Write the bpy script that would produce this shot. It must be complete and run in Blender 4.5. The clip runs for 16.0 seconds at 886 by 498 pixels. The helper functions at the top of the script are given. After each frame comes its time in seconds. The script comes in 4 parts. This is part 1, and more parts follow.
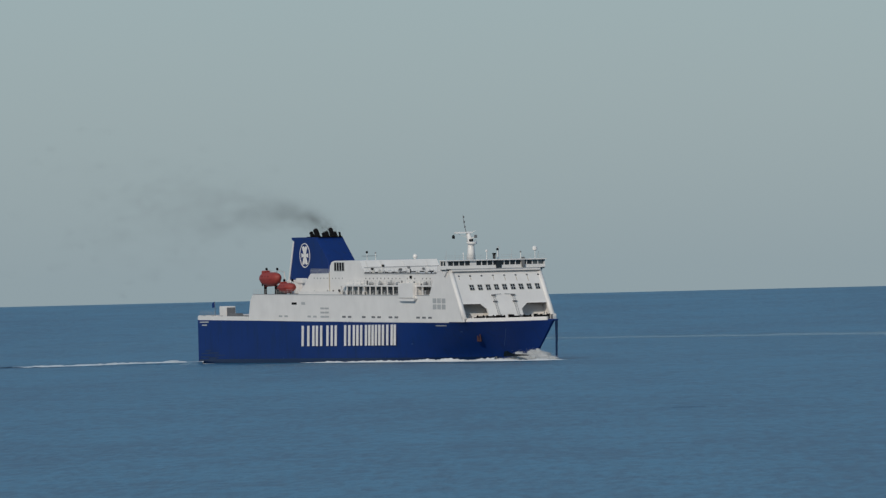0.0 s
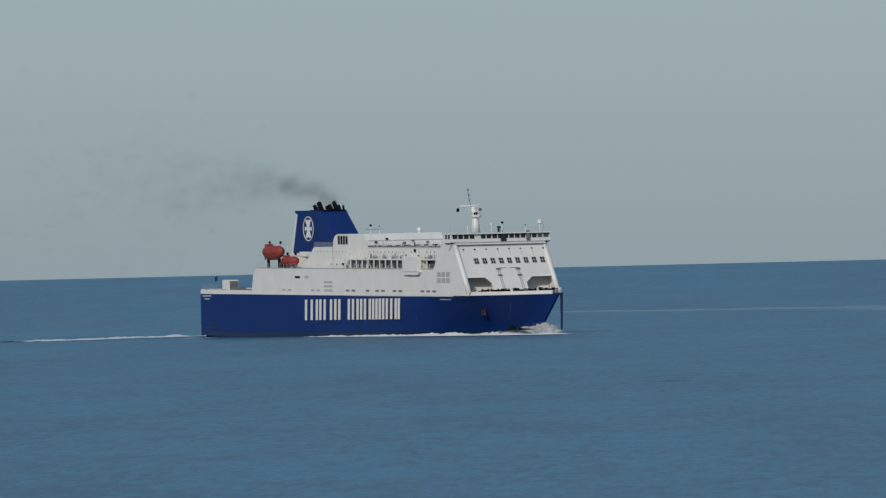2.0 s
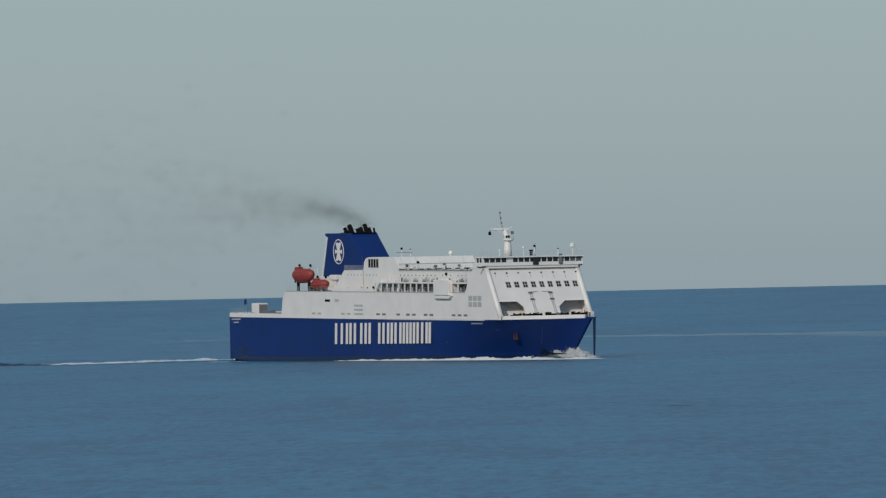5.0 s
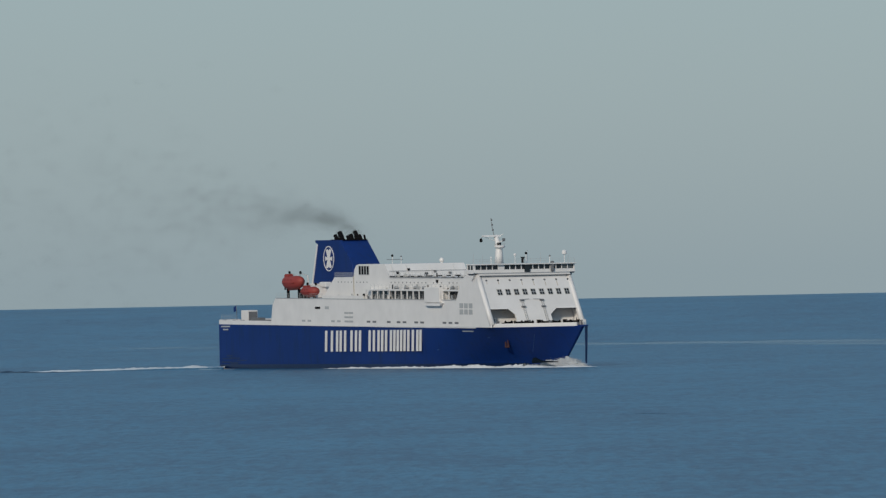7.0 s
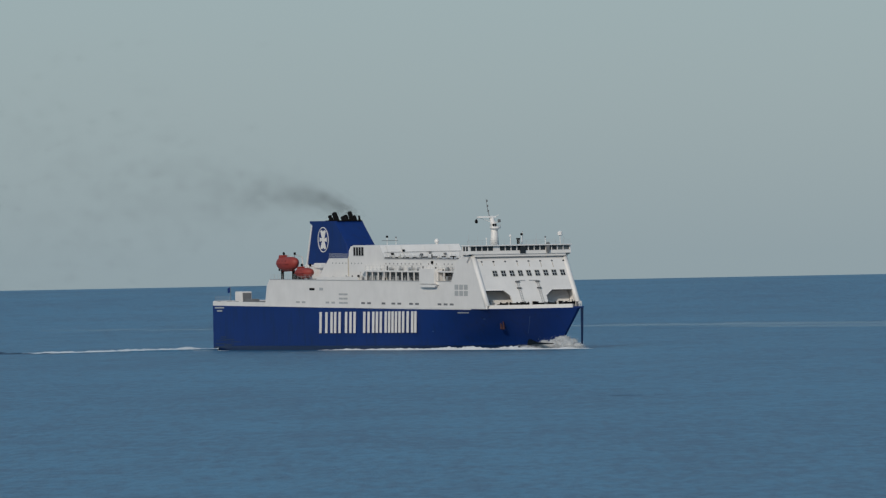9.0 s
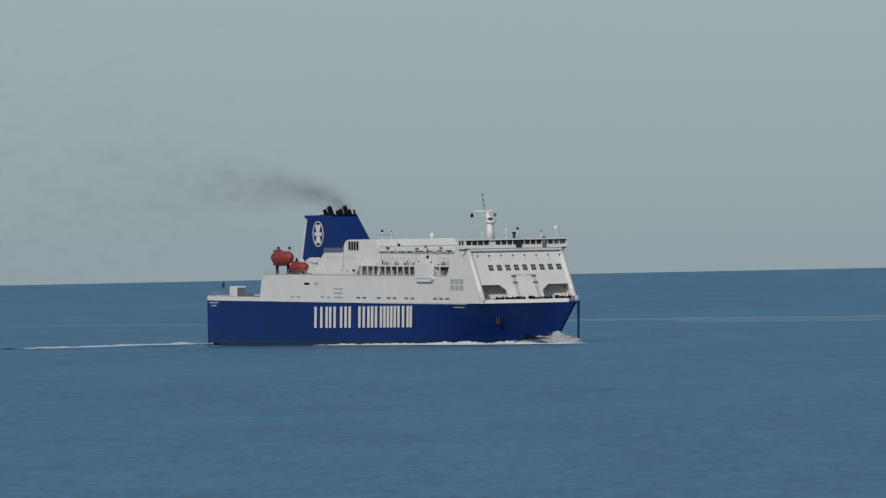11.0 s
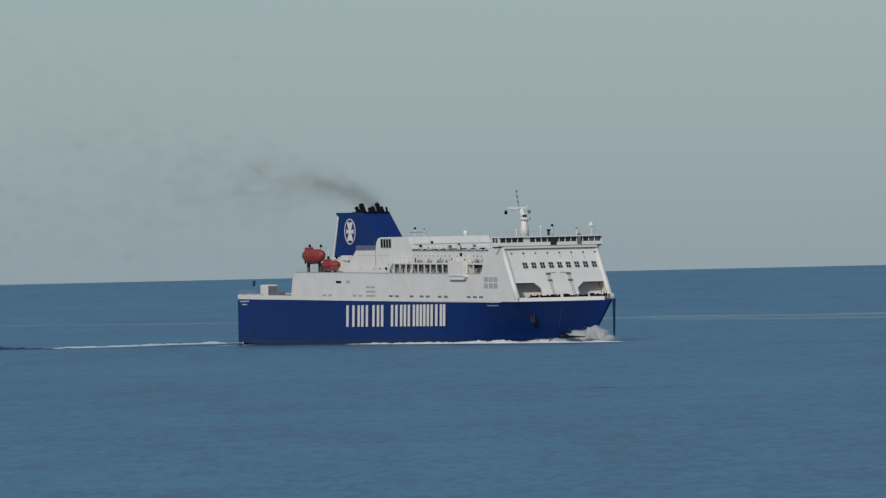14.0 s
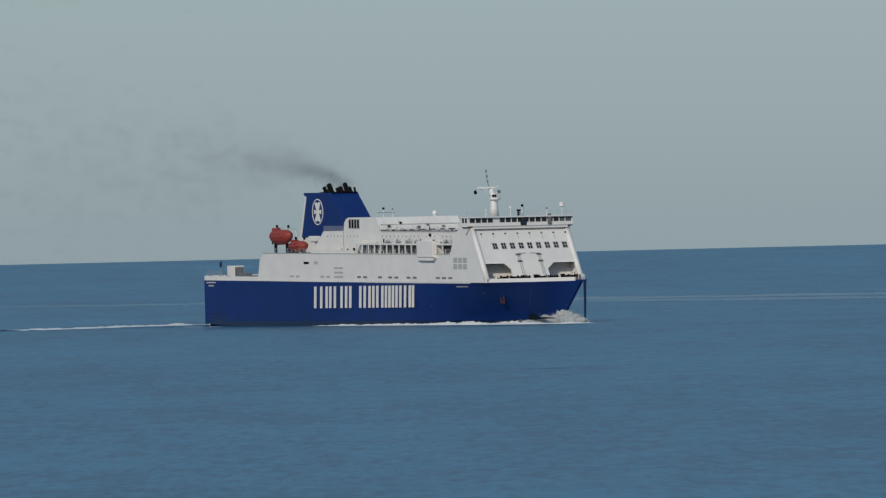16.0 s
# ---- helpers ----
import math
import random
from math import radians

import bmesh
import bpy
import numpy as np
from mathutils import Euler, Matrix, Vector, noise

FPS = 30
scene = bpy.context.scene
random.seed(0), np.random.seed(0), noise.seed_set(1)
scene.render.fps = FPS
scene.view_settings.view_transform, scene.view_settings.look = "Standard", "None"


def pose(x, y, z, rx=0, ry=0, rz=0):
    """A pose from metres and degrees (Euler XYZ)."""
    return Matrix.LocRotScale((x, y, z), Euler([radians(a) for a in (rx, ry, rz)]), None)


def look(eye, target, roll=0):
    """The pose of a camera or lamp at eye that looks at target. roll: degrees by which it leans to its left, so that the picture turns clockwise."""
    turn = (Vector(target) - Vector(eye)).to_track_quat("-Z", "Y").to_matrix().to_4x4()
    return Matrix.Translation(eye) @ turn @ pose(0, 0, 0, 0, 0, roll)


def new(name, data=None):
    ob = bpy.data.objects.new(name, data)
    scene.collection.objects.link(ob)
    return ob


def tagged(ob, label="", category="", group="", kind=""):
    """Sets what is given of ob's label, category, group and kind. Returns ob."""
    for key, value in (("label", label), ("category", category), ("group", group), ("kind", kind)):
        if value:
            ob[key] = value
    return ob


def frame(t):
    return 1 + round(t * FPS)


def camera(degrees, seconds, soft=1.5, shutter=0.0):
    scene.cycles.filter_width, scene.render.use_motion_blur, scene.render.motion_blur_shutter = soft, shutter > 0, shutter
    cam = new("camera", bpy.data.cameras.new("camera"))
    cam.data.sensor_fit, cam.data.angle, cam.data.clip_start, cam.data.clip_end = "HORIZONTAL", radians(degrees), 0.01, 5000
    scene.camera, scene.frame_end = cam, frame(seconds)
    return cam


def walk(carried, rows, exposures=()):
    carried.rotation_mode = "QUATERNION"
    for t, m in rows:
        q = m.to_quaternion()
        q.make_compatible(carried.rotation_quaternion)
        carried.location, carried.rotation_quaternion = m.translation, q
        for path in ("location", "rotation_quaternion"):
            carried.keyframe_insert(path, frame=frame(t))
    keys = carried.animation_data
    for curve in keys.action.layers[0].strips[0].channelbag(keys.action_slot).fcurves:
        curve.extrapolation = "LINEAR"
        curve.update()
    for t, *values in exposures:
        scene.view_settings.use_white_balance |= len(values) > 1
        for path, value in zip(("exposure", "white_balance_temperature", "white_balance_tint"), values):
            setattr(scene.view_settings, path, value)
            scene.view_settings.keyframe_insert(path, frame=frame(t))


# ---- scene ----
# The camera stands high on the shore, 19.5 m over the sea, and is turned a little to follow the ship.
EYE_Z = 19.5
TURNS = [
    (0.0, 0.4869, 0.1232, -1.376), (0.5, 0.4532, 0.1162, -1.368), (1.0, 0.4116, 0.0821, -1.328),
    (1.5, 0.3708, 0.0410, -1.324), (2.0, 0.2995, -0.0177, -1.380), (2.5, 0.2400, -0.0394, -1.311),
    (3.0, 0.2296, -0.0352, -1.341), (3.5, 0.2366, 0.0047, -1.303), (4.0, 0.2354, 0.0237, -1.225),
    (4.2, 0.2181, 0.0502, -1.224), (6.3, -0.0286, 0.1562, -1.209), (6.5, -0.0605, 0.1686, -1.208),
    (7.0, -0.1239, 0.1483, -1.132), (7.5, -0.1405, 0.1080, -1.115), (8.0, -0.1744, 0.0729, -1.111),
    (8.5, -0.2668, 0.0609, -1.132), (9.0, -0.3664, 0.0479, -1.093), (9.2, -0.3907, 0.0641, -1.098),
    (11.3, -0.6180, 0.0143, -1.152), (11.5, -0.6113, 0.0359, -1.157), (12.0, -0.6391, 0.0493, -1.194),
    (12.5, -0.6738, 0.0428, -1.273), (13.0, -0.7103, 0.0679, -1.282), (13.5, -0.7026, 0.0225, -1.302),
    (14.0, -0.7649, 0.0080, -1.291), (14.5, -0.8101, 0.0311, -1.265), (15.0, -0.9164, 0.0296, -1.289),
    (15.5, -1.0781, -0.0462, -1.345), (16.0, -1.1518, -0.0999, -1.343)]
cam = camera(4.7119, 16.0, soft=1.3)
walk(cam, [(t, pose(0, 0, EYE_Z, 90 + pitch, 0, yaw) @ pose(0, 0, 0, 0, 0, roll)) for t, yaw, pitch, roll in TURNS],
     exposures=[(0.0, 0.0), (16.0, 0.0)])

# ---- light: hazy low sun behind the camera, high haze all round ----
SUN_ELEV, SUN_AZ = 26.0, 202.0     # azimuth clockwise from +Y
world = bpy.data.worlds.new("sky")
scene.world = world
world.use_nodes = True
wn = world.node_tree.nodes
sky = wn.new("ShaderNodeTexSky")
sky.sky_type, sky.sun_disc = "NISHITA", False
sky.sun_elevation, sky.sun_rotation = radians(SUN_ELEV), radians(SUN_AZ)
sky.air_density, sky.dust_density, sky.ozone_density = 1.0, 0.6, 3.0
haze = wn.new("ShaderNodeMix")          # even haze over the clear sky
haze.data_type = "RGBA"
haze.inputs["Factor"].default_value = 0.5
haze.inputs[7].default_value = (3.15, 5.1, 6.95, 1)
world.node_tree.links.new(sky.outputs["Color"], haze.inputs[6])
world.node_tree.links.new(haze.outputs[2], wn["Background"].inputs["Color"])
wn["Background"].inputs["Strength"].default_value = 0.07
sun = new("sun", bpy.data.lights.new("sun", "SUN"))
sun.data.energy, sun.data.angle, sun.data.color = 2.02, radians(3.0), (1.0, 0.90, 0.77)
sun_dir = Vector((math.sin(radians(SUN_AZ)) * math.cos(radians(SUN_ELEV)),
                  math.cos(radians(SUN_AZ)) * math.cos(radians(SUN_ELEV)), math.sin(radians(SUN_ELEV))))
sun.matrix_basis = look(sun_dir * 500, (0, 0, 0))


# ---- materials ----
def paint(name, color, rough=0.45, vary=0.12, scale=0.25, dirt=None, dirt_amount=0.35, bump=0.02, metal=0.0):
    """Painted steel: two scales of tone, upright streaks of dirt, slight plate buckling."""
    m = bpy.data.materials.new(name)
    m.use_nodes = True
    n, l = m.node_tree.nodes, m.node_tree.links
    p = n["Principled BSDF"]
    p.inputs["Roughness"].default_value, p.inputs["Metallic"].default_value = rough, metal
    co = n.new("ShaderNodeTexCoord")
    big, fine = n.new("ShaderNodeTexNoise"), n.new("ShaderNodeTexNoise")
    big.inputs["Scale"].default_value, fine.inputs["Scale"].default_value = scale, scale * 9
    big.inputs["Detail"].default_value = fine.inputs["Detail"].default_value = 5
    l.new(co.outputs["Object"], big.inputs["Vector"])
    stretch = n.new("ShaderNodeMapping")
    stretch.inputs["Scale"].default_value = (1.0, 1.0, 0.16)
    l.new(co.outputs["Object"], stretch.inputs["Vector"])
    l.new(stretch.outputs["Vector"], fine.inputs["Vector"])
    tone = n.new("ShaderNodeMix")
    tone.data_type = "RGBA"
    tone.inputs[6].default_value = (*[c * (1 - vary) for c in color], 1)
    tone.inputs[7].default_value = (*[min(1, c * (1 + vary)) for c in color], 1)
    l.new(big.outputs["Fac"], tone.inputs["Factor"])
    ramp = n.new("ShaderNodeValToRGB")
    ramp.color_ramp.elements[0].position, ramp.color_ramp.elements[1].position = 0.52, 0.78
    l.new(fine.outputs["Fac"], ramp.inputs["Fac"])
    amount = n.new("ShaderNodeMath")
    amount.operation = "MULTIPLY"
    amount.inputs[1].default_value = dirt_amount
    l.new(ramp.outputs["Color"], amount.inputs[0])
    soil = n.new("ShaderNodeMix")
    soil.data_type = "RGBA"
    soil.inputs[7].default_value = (*(dirt or [c * 0.6 for c in color]), 1)
    l.new(tone.outputs[2], soil.inputs[6])
    l.new(amount.outputs[0], soil.inputs["Factor"])
    l.new(soil.outputs[2], p.inputs["Base Color"])
    b = n.new("ShaderNodeBump")
    b.inputs["Strength"].default_value, b.inputs["Distance"].default_value = 0.3, bump
    l.new(big.outputs["Fac"], b.inputs["Height"])
    l.new(b.outputs["Normal"], p.inputs["Normal"])
    return m


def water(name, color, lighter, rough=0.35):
    """Sea water: light and dark of chop at three scales, and of long bands of calmer and rougher water, painted into
    the colour.
    """
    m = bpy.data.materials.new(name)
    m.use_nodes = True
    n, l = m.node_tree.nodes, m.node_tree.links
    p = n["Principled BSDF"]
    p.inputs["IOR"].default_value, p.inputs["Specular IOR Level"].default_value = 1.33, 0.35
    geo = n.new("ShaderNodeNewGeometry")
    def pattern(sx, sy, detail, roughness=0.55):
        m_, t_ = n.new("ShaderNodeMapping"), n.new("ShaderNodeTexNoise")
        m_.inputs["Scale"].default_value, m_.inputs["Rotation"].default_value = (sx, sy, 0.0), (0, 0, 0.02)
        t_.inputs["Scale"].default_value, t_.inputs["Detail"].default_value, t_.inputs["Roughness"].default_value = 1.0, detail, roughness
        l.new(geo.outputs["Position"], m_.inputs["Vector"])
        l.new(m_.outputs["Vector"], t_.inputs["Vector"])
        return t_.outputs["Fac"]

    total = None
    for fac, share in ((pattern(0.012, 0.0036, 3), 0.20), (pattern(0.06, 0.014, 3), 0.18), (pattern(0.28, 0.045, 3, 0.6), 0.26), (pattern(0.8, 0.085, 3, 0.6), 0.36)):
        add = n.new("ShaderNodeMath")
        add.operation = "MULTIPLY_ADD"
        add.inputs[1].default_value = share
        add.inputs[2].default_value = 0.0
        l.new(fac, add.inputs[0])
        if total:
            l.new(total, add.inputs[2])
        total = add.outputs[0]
    # wave shading and sky sheen painted as a dark-to-light base colour
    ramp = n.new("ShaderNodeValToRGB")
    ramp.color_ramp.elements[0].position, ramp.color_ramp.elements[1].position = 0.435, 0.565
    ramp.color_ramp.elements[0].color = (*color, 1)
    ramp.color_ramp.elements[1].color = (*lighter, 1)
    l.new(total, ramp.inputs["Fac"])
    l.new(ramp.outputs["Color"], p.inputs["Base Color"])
    p.inputs["Roughness"].default_value = rough
    b = n.new("ShaderNodeBump")
    b.inputs["Strength"].default_value, b.inputs["Distance"].default_value = 1.0, 0.9
    l.new(pattern(0.6, 0.12, 6, 0.65), b.inputs["Height"])
    l.new(b.outputs["Normal"], p.inputs["Normal"])
    return m


def foam_material(name, color):
    m = paint(name, color, rough=0.9, vary=0.08, scale=0.9, dirt=(0.45, 0.55, 0.6), dirt_amount=0.5, bump=0.3)
    p = m.node_tree.nodes["Principled BSDF"]
    p.inputs["Subsurface Weight"].default_value, p.inputs["Subsurface Scale"].default_value = 0.5, 0.4
    p.inputs["Subsurface Radius"].default_value = (1.0, 1.0, 1.0)
    return m


WHITE = paint("white ship paint", (0.75, 0.73, 0.703), dirt=(0.45, 0.40, 0.34), dirt_amount=0.09)
CREAM = paint("cream deck paint", (0.62, 0.60, 0.55), dirt=(0.35, 0.28, 0.2), dirt_amount=0.4)
BLUE = paint("blue hull paint", (0.0036, 0.026, 0.146), rough=0.5, vary=0.28, scale=0.12, dirt=(0.007, 0.022, 0.08), dirt_amount=0.8)
BLUE.node_tree.nodes["Principled BSDF"].inputs["Specular IOR Level"].default_value = 0.3
RED = paint("orange red lifeboat paint", (0.29, 0.042, 0.032), rough=0.6, scale=0.8, vary=0.25)
# real soot-black gear, and the strips that stand in for shadows
BLACK = paint("sooty black steel and painted shade", (0.006, 0.006, 0.007), rough=0.9, scale=1.0)
BLACK.node_tree.nodes["Principled BSDF"].inputs["Specular IOR Level"].default_value = 0.1
GREY = paint("grey deck steel", (0.16, 0.165, 0.17), rough=0.6, scale=0.6)
PALE = paint("pale grey louvre steel", (0.42, 0.43, 0.43), rough=0.6, scale=0.6)
RUST = paint("rusty anchor steel", (0.05, 0.018, 0.022), rough=0.8, scale=1.2)
GLASS = paint("dark tinted glass", (0.02, 0.025, 0.03), rough=0.12, vary=0.3, scale=1.0, dirt_amount=0.1)
# paler copy of the glass: reflected and see-through light painted into its colour
TINT = paint("glass with light painted grey", (0.10, 0.115, 0.12), rough=0.15, vary=0.3, scale=1.0, dirt_amount=0.1)
NAVY = paint("dark wet blue paint", (0.004, 0.016, 0.062), rough=0.3, vary=0.3, scale=0.5, dirt=(0.004, 0.011, 0.035), dirt_amount=0.7)
STAIN = paint("rust-stained paint", (0.50, 0.43, 0.33), scale=1.5, dirt=(0.34, 0.25, 0.16), dirt_amount=0.4)
SMOKE = paint("brown black soot", (0.045, 0.042, 0.038), rough=1.0, scale=1.0)
FOAM = foam_material("white sea foam", (0.66, 0.68, 0.68))
FROTH = foam_material("thinning wake foam", (0.50, 0.56, 0.60))
def spray_material(name, color):
    """Loose spray and froth: light falls on it and through it."""
    m = bpy.data.materials.new(name)
    m.use_nodes = True
    n, l = m.node_tree.nodes, m.node_tree.links
    a, b, mix = n.new("ShaderNodeBsdfDiffuse"), n.new("ShaderNodeBsdfTranslucent"), n.new("ShaderNodeMixShader")
    grain, ramp = n.new("ShaderNodeTexNoise"), n.new("ShaderNodeValToRGB")
    grain.inputs["Scale"].default_value = 1.5
    ramp.color_ramp.elements[0].color = (*[c * 0.9 for c in color], 1)
    ramp.color_ramp.elements[1].color = (*color, 1)
    l.new(grain.outputs["Fac"], ramp.inputs["Fac"])
    l.new(ramp.outputs["Color"], a.inputs["Color"])
    l.new(ramp.outputs["Color"], b.inputs["Color"])
    mix.inputs["Fac"].default_value = 0.5
    l.new(a.outputs[0], mix.inputs[1])
    l.new(b.outputs[0], mix.inputs[2])
    l.new(mix.outputs[0], n["Material Output"].inputs["Surface"])
    return m


SPRAY = spray_material("white bow spray", (0.76, 0.78, 0.79))
SEA = water("open sea water", (0.0150, 0.087, 0.169), (0.0375, 0.184, 0.310))
# darker copy of the sea: the shaded faces of ripples, painted in
RIPPLE = water("sea water painted dark for ripples", (0.009, 0.048, 0.098), (0.015, 0.070, 0.132))
# near-black colour carries the shade of the bow wave's hollow
HOLLOW = paint("near-black painted for unlit hollow", (0.004, 0.009, 0.015), rough=0.6, scale=1.5)
HOLLOW.node_tree.nodes["Principled BSDF"].inputs["Specular IOR Level"].default_value = 0.1
WORN = paint("worn pale blue paint", (0.03, 0.075, 0.2), scale=2.0)
# darker copy of the sea: a steep face without sky reflection, painted in
DEEP = water("sea water painted dark for wave face", (0.010, 0.035, 0.075), (0.016, 0.05, 0.10))

SHEER = 0.012      # the decks fall a little towards the bow


def sheer(z, x):
    return z - SHEER * (x - 30.0)


def finish(bm, name, material, parent, label="", sheared=False, smooth=False):
    if sheared:
        for v in bm.verts:
            v.co.z = sheer(v.co.z, v.co.x)
    bmesh.ops.recalc_face_normals(bm, faces=bm.faces)
    me = bpy.data.meshes.new(name)
    bm.to_mesh(me)
    bm.free()
    me.materials.append(material)
    if smooth:
        me.polygons.foreach_set("use_smooth", [True] * len(me.polygons))
    ob = new(name, me)
    ob.parent = parent
    if label:
        tagged(ob, label)
    return ob


def part(name, bm, material, parent, label="", sheared=True, smooth=False):
    return finish(bm, name, material, parent, label, sheared, smooth)


def add_prism(bm, outline, y0, y1):
    """A polygon of (x, z) points drawn out from y0 to y1."""
    a = [bm.verts.new((x, y0, z)) for x, z in outline]
    b = [bm.verts.new((x, y1, z)) for x, z in outline]
    bm.faces.new(a)
    bm.faces.new(b[::-1])
    for i in range(len(a)):
        j = (i + 1) % len(a)
        bm.faces.new((a[j], a[i], b[i], b[j]))


def prism(outline, y0, y1, bevel=0.0):
    bm = bmesh.new()
    add_prism(bm, outline, y0, y1)
    if bevel:
        bmesh.ops.bevel(bm, geom=bm.edges[:], offset=bevel, segments=2, affect="EDGES", clamp_overlap=True)
    return bm


def box(x0, x1, y0, y1, z0, z1, bevel=0.0):
    return prism([(x0, z0), (x1, z0), (x1, z1), (x0, z1)], y0, y1, bevel)


def add_tube(bm, points, radii, sides=8):
    """A round bar through points, closed at both ends."""
    rings = []
    pts = [Vector(p) for p in points]
    for i, p in enumerate(pts):
        d = (pts[min(i + 1, len(pts) - 1)] - pts[max(i - 1, 0)]).normalized()
        u = d.orthogonal().normalized()
        w = d.cross(u)
        r = radii[i] if isinstance(radii, (list, tuple)) else radii
        rings.append([bm.verts.new(p + r * (u * math.cos(a) + w * math.sin(a)))
                      for a in (2 * math.pi * k / sides for k in range(sides))])
    for r0, r1 in zip(rings, rings[1:]):
        for k in range(sides):
            bm.faces.new((r0[k], r0[(k + 1) % sides], r1[(k + 1) % sides], r1[k]))
    bm.faces.new(rings[0][::-1])
    bm.faces.new(rings[-1])


def tube(points, radii, sides=8):
    bm = bmesh.new()
    add_tube(bm, points, radii, sides)
    return bm


def lathe(profile, centre, sides=16, axis="z"):
    """A turned body: (radius, height) pairs about an upright or lengthwise axis."""
    bm = bmesh.new()
    rings = []
    for r, hgt in profile:
        ring = []
        for k in range(sides):
            a = 2 * math.pi * k / sides
            p = (r * math.cos(a), r * math.sin(a), hgt) if axis == "z" else (hgt, r * math.cos(a), r * math.sin(a)) if axis == "x" else (r * math.cos(a), hgt, r * math.sin(a))
            ring.append(bm.verts.new(Vector(centre) + Vector(p)))
        rings.append(ring)
    for r0, r1 in zip(rings, rings[1:]):
        for k in range(sides):
            bm.faces.new((r0[k], r0[(k + 1) % sides], r1[(k + 1) % sides], r1[k]))
    bm.faces.new(rings[0][::-1])
    bm.faces.new(rings[-1])
    return bm


def along(table, s):
    for (a, va), (b, vb) in zip(table, table[1:]):
        if s <= b:
            k = (s - a) / (b - a)
            return va + (vb - va) * k
    return table[-1][1]


LEVEL = -0.55        # the sea about the ship


# ---- the sea: one sheet out to the horizon ----
def build_sea():
    bm = bmesh.new()
    radii = [0, 60, 200, 500, 900, 1300, 1700, 2100, 2500, 2900, 3200, 3450, 3700, 3950, 4200, 4450, 4700, 4900]
    sides, rings = 120, []
    for r in radii[1:]:
        k = min(1, max(0, (r - 3000) / 1900))
        z = LEVEL + (8.4 - LEVEL) * k * k * (3 - 2 * k)
        rings.append([bm.verts.new((r * math.sin(2 * math.pi * i / sides), r * math.cos(2 * math.pi * i / sides), z)) for i in range(sides)])
    mid = bm.verts.new((0, 0, LEVEL))
    for i in range(sides):
        j = (i + 1) % sides
        bm.faces.new((mid, rings[0][j], rings[0][i]))
        for a, b in zip(rings, rings[1:]):
            bm.faces.new((a[i], a[j], b[j], b[i]))
    ob = finish(bm, "water", SEA, None, smooth=True)
    tagged(ob, "calm blue-grey open sea with small ripples", "sea", kind="structure")


build_sea()

# ---- the ferry: x ahead from the stern, y to port, z up from the waterline ----
ferry = tagged(new("ferry"), "blue and white car ferry under way at sea", "ship")
SIDE = 11.65
LINE = [(0, 9.3), (27, 9.3), (60, 9.25), (89, 9.3), (133, 9.5), (145, 9.65), (158.5, 9.9)]
DECK_HALF = [(0, 11.5), (0.03, 11.65), (0.855, 11.62), (0.885, 10.0), (0.915, 7.6), (0.95, 4.5), (0.98, 1.8), (1.0, 0.3)]
WATER_HALF = [(0, 11.5), (0.05, 11.5), (0.66, 11.3), (0.76, 9.6), (0.86, 5.8), (0.93, 3.0), (1.0, 0.2)]


def half_breadth(table, s):
    w = min(0.03, 1.0 - s, s)
    return sum(along(table, s + w * d) for d in (-1, -0.5, 0, 0.5, 1)) / 5


def hull_point(s, k):
    """The starboard shell at the share s of the length and the share k of the height (below 0 under water)."""
    xe = 147.0 + 9.4 * max(0, k)
    x = -0.4 + s * (xe + 0.4)
    top = sheer(along(LINE, x), x)
    f = max(0.0, k) ** 1.3
    return x, half_breadth(WATER_HALF, s) * (1 - f) + half_breadth(DECK_HALF, s) * f, top * k


def build_hull():
    bm = bmesh.new()
    levels = [-0.35, 0, 0.15, 0.3, 0.45, 0.6, 0.75, 0.88, 1.0]
    ss = [i / 40 for i in range(31)] + [0.75 + 0.25 * (i / 24) for i in range(1, 25)]
    grid = {}
    for si, s in enumerate(ss):
        for ki, k in enumerate(levels):
            x, y, z = hull_point(s, k)
            for side in (-1, 1):
                grid[si, ki, side] = bm.verts.new((x, side * y, z))
    for si in range(len(ss) - 1):
        for ki in range(len(levels) - 1):
            for side in (-1, 1):
                q = [grid[si, ki, side], grid[si + 1, ki, side], grid[si + 1, ki + 1, side], grid[si, ki + 1, side]]
                bm.faces.new(q if side < 0 else q[::-1])
    for f in bm.faces:
        f.smooth = True
    bottom = [(grid[si, 0, -1], grid[si + 1, 0, -1], grid[si + 1, 0, 1], grid[si, 0, 1]) for si in range(len(ss) - 1)]
    own = lambda *vs: bm.faces.new([bm.verts.new(v.co) for v in vs])
    for si in (0, len(ss) - 1):
        for ki in range(len(levels) - 1):
            own(grid[si, ki, -1], grid[si, ki + 1, -1], grid[si, ki + 1, 1], grid[si, ki, 1])
    for q in bottom:
        own(*q)
    top = len(levels) - 1
    for si in range(len(ss) - 1):
        own(grid[si, top, -1], grid[si + 1, top, -1], grid[si + 1, top, 1], grid[si, top, 1])
    return part("hull", bm, BLUE, ferry, "blue painted steel hull with flared bow", sheared=False, smooth=False)


hull = build_hull()


